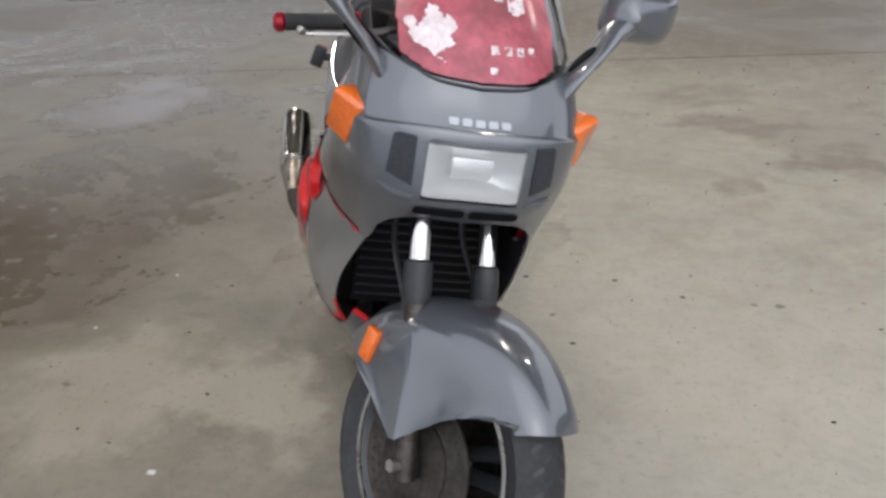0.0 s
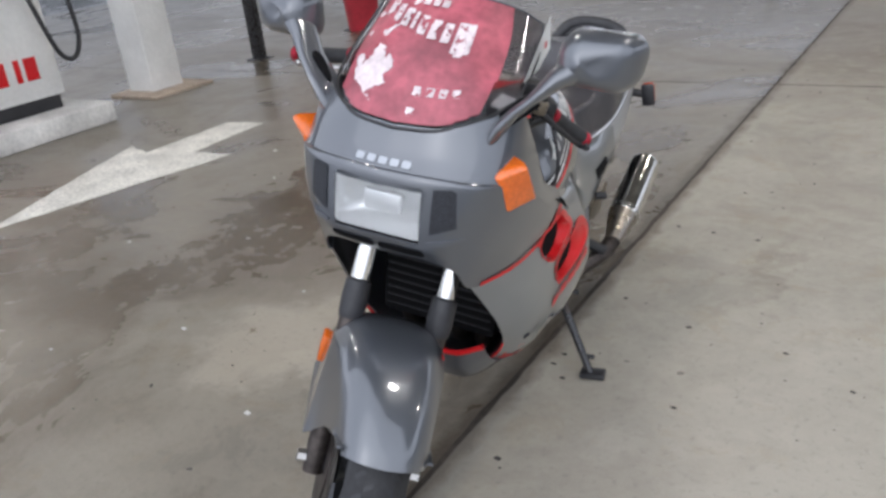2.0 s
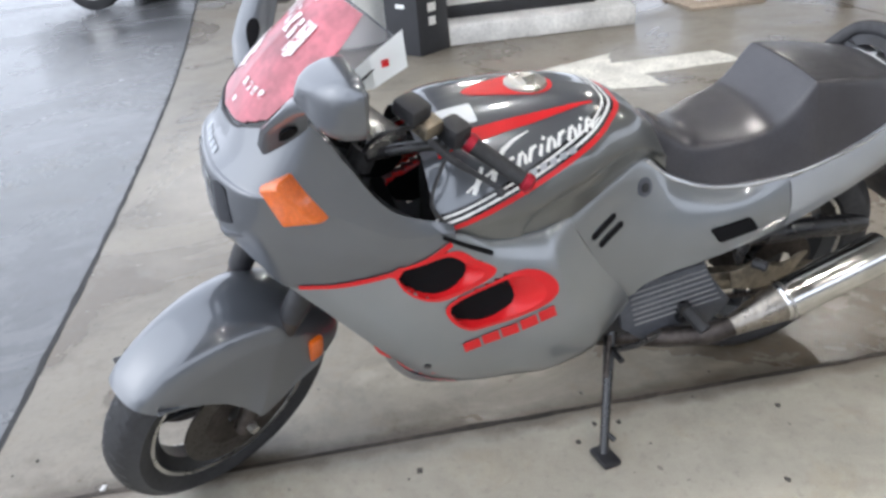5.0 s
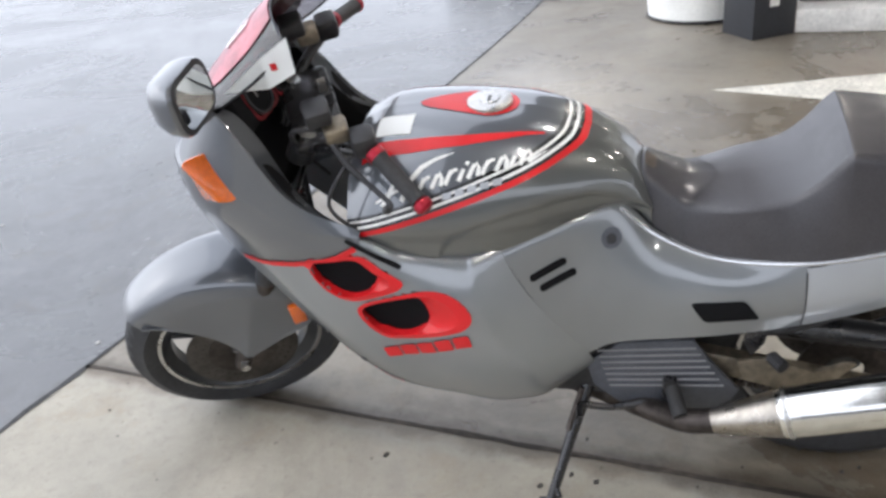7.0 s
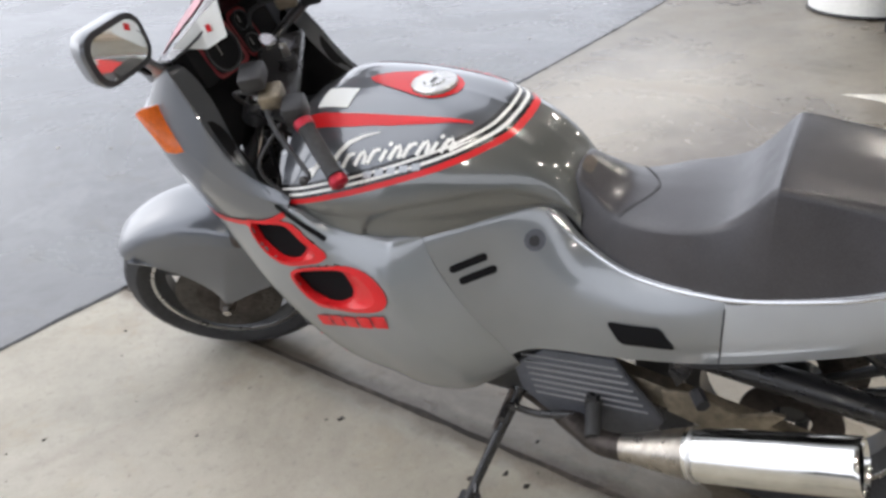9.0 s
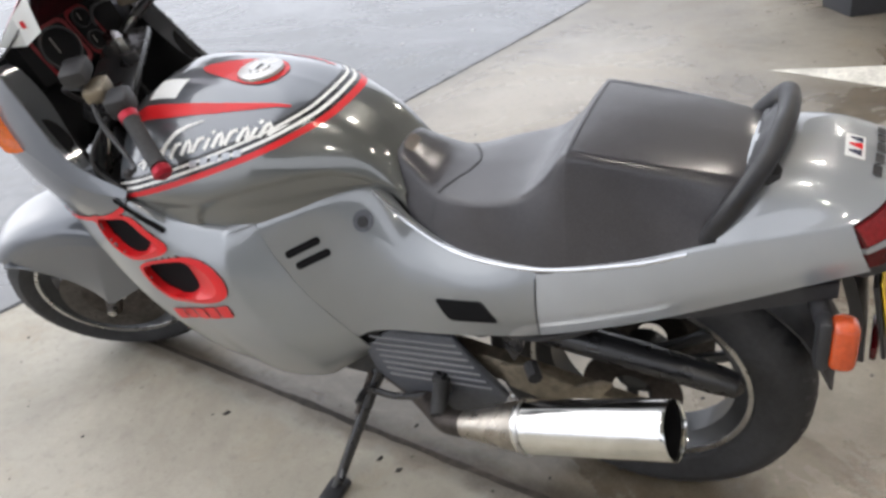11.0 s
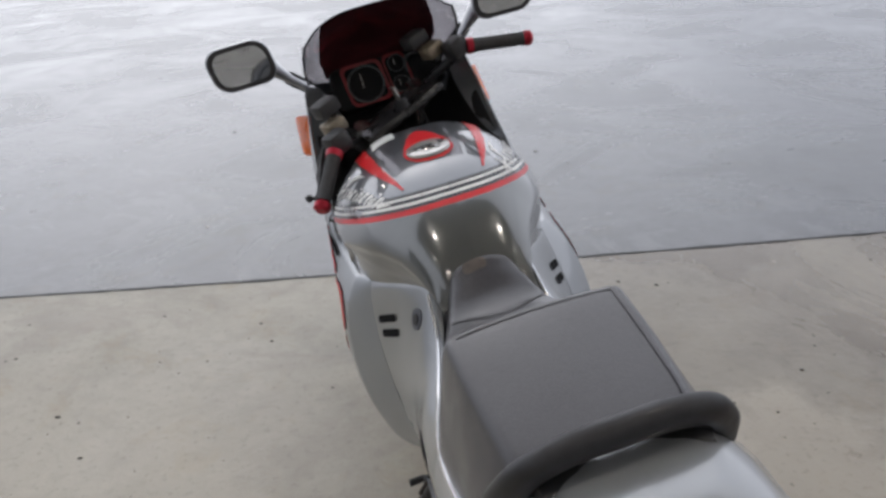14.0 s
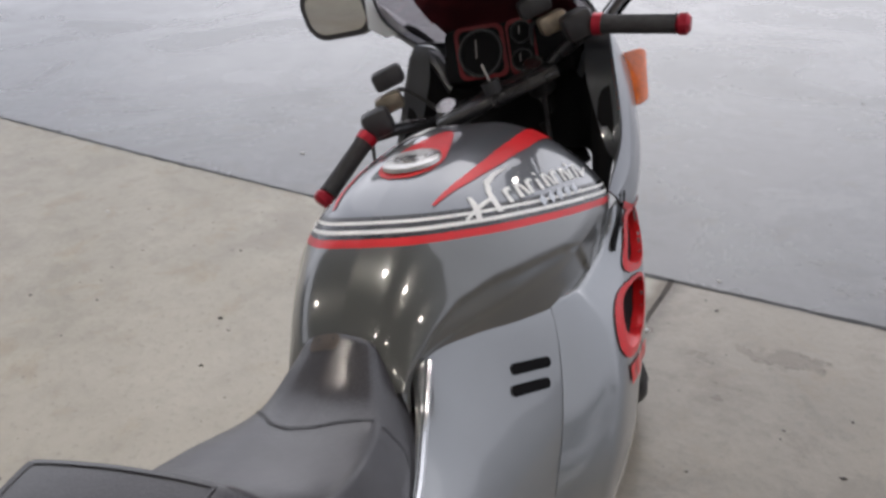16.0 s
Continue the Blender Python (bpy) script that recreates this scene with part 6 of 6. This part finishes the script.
# rear mudguard, number plate, rear signals
guard = [[(-w, y, z), (w, y, z), (w, y - 0.02, z), (-w, y - 0.02, z)] for y, z, w in ((1.094, 0.715, 0.080), (1.120, 0.67, 0.070), (1.138, 0.60, 0.062), (1.150, 0.50, 0.060), (1.152, 0.478, 0.052))]
mud = part("rear_mudguard", loft(guard), BLACK, bike, "black plastic rear mudguard")
part("inner_mudguard", surface([[(x, REAR.y + 0.365 * math.sin(radians(a)), REAR.z + 0.365 * math.cos(radians(a))) for x in (-0.09, -0.05, 0.0, 0.05, 0.09)] for a in (-40, -10, 20, 50, 72)], 14, 6, thick=0.004), BLACK, mud)
PLATE = Matrix.Translation((0, 1.166, 0.632)) @ Matrix.Rotation(radians(11), 4, "X")
plate = part("number_plate", moved(block((0.182, 0.003, 0.108), (0, 0, 0), 0.001, segments=1), PLATE), YELLOW, bike, "yellow number plate with dark bars")
for k in range(5):
    part("plate_bar", moved(block((0.011, 0.002, 0.042), (-0.062 + 0.031 * k, 0.0028, -0.004), 0.0), PLATE), NAVY, plate)
for z in (0.042, -0.042):
    part("plate_bar", moved(block((0.085, 0.002, 0.007), (0, 0.0028, z), 0.0), PLATE), NAVY, plate)
part("plate_light", block((0.09, 0.035, 0.026), (0, 1.150, 0.708), 0.008), BLACK, mud)
part("plate_backing", moved(block((0.20, 0.008, 0.150), (0, -0.008, -0.020), 0.004), PLATE), BLACK, mud)
part("rear_reflector", block((0.085, 0.012, 0.030), (0, 1.164, 0.490), 0.004), RED_LENS, mud, "red rear reflector")
for s in (1, -1):
    sm = Matrix.Translation((s * 0.205, 1.112, 0.664)) @ Matrix.Rotation(radians(-14 * s), 4, "Y") @ Matrix.Rotation(radians(8 * s), 4, "Z")
    sig = part("rear_signal", moved(block((0.048, 0.040, 0.080), (0, 0.002, 0), 0.015, segments=3), sm), AMBER_DEEP, bike, "deep amber rear turn signal on a black stalk")
    part("signal_back", moved(block((0.046, 0.020, 0.080), (0, -0.024, 0), 0.008), sm), BLACK, sig)
    part("signal_stalk", tube([(s * 0.08, 1.06, 0.672), (s * 0.19, 1.094, 0.664)], [0.016, 0.014], 10), BLACK, sig)
whole.free()

# ---------------------------------------------------------------- filling station
def on_grid(x, y, z=0.0, turn=0.0):
    return Matrix.Translation((x, y, z)) @ Matrix.Rotation(TURN_G + radians(turn), 4, "Z")


# island kerb, its face along the second grid axis
ISLAND = on_grid(-4.655, 1.50)
kerb = tagged(part("kerb", moved(block((1.1, 1.62, 0.16), (-0.55, 0.81, 0.08), 0.02), ISLAND), KERB_PAINT), "white painted concrete kerb of the pump island", "kerb", kind="structure")

pump = thing("fuel_pump", "white metal fuel pump with red letter shapes on its front", "fuel pump", ISLAND @ Matrix.Translation((-0.27, 0.12, 0.16)))
part("plinth", block((0.50, 1.26, 0.10), (-0.27, 0.63, 0.05), 0.006), BLACK, pump, "black plinth")
part("cabinet", block((0.54, 1.30, 0.92), (-0.27, 0.65, 0.562), 0.015), WHITE_METAL, pump)
part("upper_cabinet", block((0.46, 1.22, 0.95), (-0.27, 0.65, 1.50), 0.02), WHITE_METAL, pump)
part("front_panel", block((0.012, 1.20, 0.80), (0.008, 0.65, 0.56), 0.004), WHITE_METAL, pump)
for k, (y0, w) in enumerate(((0.20, 0.09), (0.32, 0.10), (0.45, 0.10), (0.69, 0.10), (0.86, 0.045), (0.94, 0.10))):
    part("letter_shape", block((0.006, w, 0.165), (0.018, y0 + 0.08 + w / 2, 0.335), 0.002), RED, pump, "plain red letter shape" if k == 0 else "")
drop_pts = [(0.018 + 0.0, 0.70 + 0.058 * math.sin(a) * (1 if math.cos(a) < 0 else (1 - 0.75 * math.cos(a))), 0.335 + 0.08 * math.cos(a)) for a in (2 * math.pi * k / 20 for k in range(20))]
bm = bmesh.new()
bm.faces.new([bm.verts.new((0.018, y, z + 0.01)) for _, y, z in drop_pts])
bmesh.ops.solidify(bm, geom=bm.faces[:], thickness=0.005)
part("drop_shape", bm, RED, pump, "plain red drop shape")
part("nozzle_boot", block((0.10, 0.13, 0.34), (0.06, 1.02, 1.08), 0.02), BLACK, pump)
nozzle = part("nozzle", tube([(0.12, 1.02, 1.22), (0.15, 1.03, 1.10), (0.12, 1.03, 0.95), (0.09, 1.02, 0.86)], [0.03, 0.035, 0.03, 0.02], 10, 8), BLACK, pump)
part("lever_guard", tube([(0.12, 1.0, 1.2), (0.20, 1.0, 1.13), (0.18, 1.0, 1.0), (0.12, 1.0, 0.98)], 0.008, 6, 10), BLACK, nozzle)
part("hose", tube([(0.12, 1.05, 1.2), (0.16, 1.12, 0.8), (0.14, 1.25, 0.42), (0.10, 1.40, 0.36), (0.06, 1.50, 0.55), (0.02, 1.47, 1.0), (-0.05, 1.36, 1.6)], 0.018, 10, 40), RUBBER, pump, "black rubber hose")
part("hose_arm", tube([(-0.05, 1.36, 1.6), (-0.10, 1.30, 1.85), (-0.2, 1.2, 1.9)], 0.02, 8, 8), STEEL, pump)

column = tagged(part("canopy_column", moved(block((0.34, 0.34, 4.7), (0, 0, 2.35), 0.02), on_grid(-5.77, 3.86)), WHITE_METAL), "square white painted canopy column on a tan pad", "column")
tagged(part("column_pad", moved(block((0.62, 0.66, 0.03), (0.06, 0, 0.012), 0.008), on_grid(-5.75, 3.86)), shader("tan mortar", (0.40, 0.33, 0.26), 0.8, grain=0.2, scale=40, stain=0.2, stain_scale=6)), "low tan mortar pad under the canopy column", "pad")

# planter with shrubs
planter = thing("planter", "round white concrete planter with a slightly flared rim", "planter", Matrix.Translation((-5.25, 0.79, 0)) @ Matrix.Scale(1.01, 4))
PH = 0.55
part("pot", lathe([(0.0, 0.39), (0.02, 0.41), (0.30, 0.432), (PH - 0.06, 0.447), (PH - 0.05, 0.462), (PH, 0.466), (PH + 0.005, 0.455), (PH - 0.02, 0.42), (PH - 0.14, 0.41), (PH - 0.14, 0.0)], 56, axis="z"), POT, planter)
part("soil", lathe([(PH - 0.10, 0.412), (PH - 0.085, 0.2), (PH - 0.08, 0.0)], 32, axis="z"), SOIL, planter)
part("dark_foot", lathe([(0.0, 0.40), (0.012, 0.42), (0.025, 0.415)], 48, axis="z"), BLACK, planter)
rnd = random.Random(5)
bm = bmesh.new()
for k in range(520):
    a, r = rnd.uniform(0, 6.283), 0.40 * math.sqrt(rnd.random())
    h = PH - 0.1 + abs(rnd.gauss(0, 0.14)) * (1.2 - r)
    c = Vector((r * math.cos(a), r * math.sin(a), h))
    d = Vector((rnd.gauss(0, 1), rnd.gauss(0, 1), rnd.gauss(0.6, 0.6))).normalized()
    w = d.orthogonal().normalized() * rnd.uniform(0.010, 0.02)
    ln = rnd.uniform(0.05, 0.11)
    bm.faces.new([bm.verts.new(c + q) for q in (Vector((0, 0, 0)), d * ln * 0.5 + w, d * ln, d * ln * 0.5 - w)])
for k in range(26):
    a, r = rnd.uniform(0, 6.283), rnd.uniform(0.05, 0.33)
    c = Vector((r * math.cos(a), r * math.sin(a), PH - 0.11))
    tube([c, c + Vector((rnd.gauss(0, 0.05), rnd.gauss(0, 0.05), rnd.uniform(0.15, 0.33)))], [0.006, 0.002], 5, bm=bm)
shrub = tagged(part("shrub", bm, LEAF), "low dull green shrub with thin twigs in the planter", "plant")
shrub.matrix_world = Matrix.Translation((-5.25, 0.79, 0.006))

# printed display box
disp = thing("display_box", "tall black printed cardboard display box with white and green print", "display", Matrix.Translation((-4.41, 1.39, 0)) @ Matrix.Rotation(radians(50), 4, "Z") @ Matrix.Diagonal((0.86, 0.80, 1, 1)))
part("box", block((0.40, 0.42, 1.55), (-0.20, 0.21, 0.775), 0.006), BLACK_PRINT, disp)
for k in range(7):
    part("print_shape", block((0.003, 0.09 + 0.02 * (k % 2), 0.062), (0.0015, 0.20 + 0.006 * (k % 3 - 1), 0.24 + 0.10 * k), 0.0), WHITE_PAINT, disp, "plain white letter shape" if k == 0 else "")
for k in range(3):
    part("emblem_stroke", block((0.003, 0.022, 0.26 - 0.05 * (k % 2)), (0.0015, 0.15 + 0.05 * k, 1.12 + 0.02 * k), 0.0), GREEN, disp, "green claw stroke" if k == 0 else "")
part("pale_poster", block((0.36, 0.003, 0.80), (-0.20, -0.0015, 0.98), 0.0), CARD, disp, "white poster with black bars")
for k in range(6):
    part("poster_bar", block((0.26 - 0.04 * (k % 3), 0.003, 0.07), (-0.20 + 0.015 * (k % 2), -0.0040, 0.70 + 0.11 * k), 0.0), BLACK_PRINT, disp)
part("small_bar", block((0.10, 0.003, 0.03), (-0.20, -0.0015, 0.36), 0.0), CARD, disp)

# dark steel rack with red boards, and a red bin
rack = thing("steel_rack", "dark steel rack of two posts with red boards", "rack", on_grid(-5.97, 5.14))
for y in (0.0, 1.62):
    post = part("post", block((0.11, 0.11, 1.9), (0, y, 0.95), 0.01), BLACK_GLOSS, rack)
    part("foot_plate", block((0.20, 0.20, 0.014), (0, y, 0.007), 0.003), BLACK_GLOSS, post)
for z in (0.83, 1.25):
    part("red_board", block((0.05, 1.62, 0.20), (0.0, 0.81, z), 0.006), RED_BOARD, rack)
part("rail", block((0.04, 1.52, 0.05), (0, 0.81, 1.75), 0.005), BLACK_GLOSS, rack)
bin_ = thing("red_bin", "small red metal bin standing on the concrete", "bin", on_grid(-6.18, 6.78))
part("body", lathe([(0.0, 0.17), (0.015, 0.18), (0.40, 0.205), (0.42, 0.215), (0.43, 0.20), (0.40, 0.19), (0.05, 0.165), (0.05, 0.0)], 36, axis="z"), RED_BOARD, bin_)
part("lid", lathe([(0.43, 0.21), (0.455, 0.205), (0.50, 0.10), (0.51, 0.0)], 36, axis="z"), BLACK, bin_)

# parked van
van = thing("van", "silver van parked beyond the planter, dark sill and mouldings", "van", Matrix.Translation((-8.98, -1.2, 0)) @ Matrix.Rotation(radians(-2), 4, "Z"))
prof = [(0.80, 0.36), (0.88, 0.42), (0.93, 0.60), (0.95, 0.80), (0.93, 1.05), (0.86, 1.35), (0.76, 1.75), (0.60, 1.92), (0.0, 1.97)]
def van_ring(y, sx, sz, z0=0.0):
    pts = [(x * sx, y, z0 + (z - z0) * sz) for x, z in prof]
    return pts + [(-x, y, z) for x, _, z in pts[-2::-1]]
ys = ((-2.45, 0.80, 0.44), (-2.35, 0.92, 0.50), (-1.5, 0.99, 0.56), (-1.1, 1.0, 0.72), (-0.6, 1.0, 0.98), (0.5, 1.0, 1.0), (1.9, 1.0, 1.0), (2.35, 0.97, 0.97), (2.45, 0.88, 0.90))
rings = [van_ring(y, a, b, 0.36) for y, a, b in ys]
part("body", loft(rings), VAN_PAINT, van)
for s in (1, -1):
    part("sill", block((0.05, 3.0, 0.10), (s * 0.86, 0.0, 0.36), 0.015), BLACK, van, "black sill")
    part("moulding", block((0.02, 4.2, 0.06), (s * 0.948, 0.1, 0.66), 0.008), STEEL, van, "pale rubbing strip")
    part("moulding", block((0.02, 4.2, 0.03), (s * 0.93, 0.1, 0.50), 0.008), BLACK, van)
    part("side_window", block((0.02, 2.5, 0.45), (s * 0.85, 0.85, 1.42), 0.03, m=None), DARK_GLASS, van)
    for y in (-1.45, 1.5):
        w = part("wheel", lathe([(-0.10, 0.20), (-0.10, 0.29), (-0.08, 0.325), (0.08, 0.325), (0.10, 0.29), (0.10, 0.20)], 40, (s * 0.83, y, 0.325)), RUBBER, van)
        part("rim", lathe([(s * 0.06, 0.0), (s * 0.07, 0.10), (s * 0.05, 0.14), (s * 0.09, 0.19), (s * 0.10, 0.20), (0, 0.205)], 32, (s * 0.83, y, 0.325)), STEEL, w)
part("underbody", block((1.5, 4.3, 0.14), (0, 0, 0.30), 0.02), BLACK, van)

# grit and leaf scraps on the paving
rnd = random.Random(11)
bm = bmesh.new()
for k in range(760):
    x, y = rnd.uniform(-4.5, 2.5), rnd.uniform(-0.2, 6.0)
    if edge_y(x) > y - 0.05:
        continue
    r = rnd.choice((0.003, 0.004, 0.005, 0.006, 0.008, 0.011))
    n = rnd.choice((4, 5, 6))
    a0 = rnd.uniform(0, 6.28)
    ring = []
    for i in range(n):
        a = a0 + 6.283 * i / n
        q = r * rnd.uniform(0.5, 1.3)
        ring.append((x + q * math.cos(a), y + q * 0.7 * math.sin(a), 0.0008))
    top = (x, y, 0.0012 + r * 0.35)
    vs = [bm.verts.new(p) for p in ring]
    c = bm.verts.new(top)
    for i in range(n):
        bm.faces.new((vs[i], vs[(i + 1) % n], c))
tagged(part("grit", bm, shader("dark grit", (0.06, 0.055, 0.05), 0.8, grain=0.4, scale=20, stain=0.3, stain_scale=2)), "dark grit and leaf scraps scattered on the concrete", "grit", kind="stuff")
rnd = random.Random(12)
bm = bmesh.new()
for k in range(30):
    x, y = rnd.uniform(-3.5, 2.5), rnd.uniform(-2.2, 3.2)
    r = rnd.uniform(0.005, 0.011)
    z = -0.012 if edge_y(x) > y else 0.0
    if abs(edge_y(x) - y) < 0.06:
        continue
    block((r * 2.2, r * 1.5, r * 0.5), (x, y, z + r * 0.25), r * 0.1, bm=bm, segments=1)
tagged(part("litter", bm, shader("pale scraps", (0.55, 0.54, 0.52), 0.7, grain=0.2, scale=30)), "small pale scraps of litter on the ground", "litter", kind="stuff")
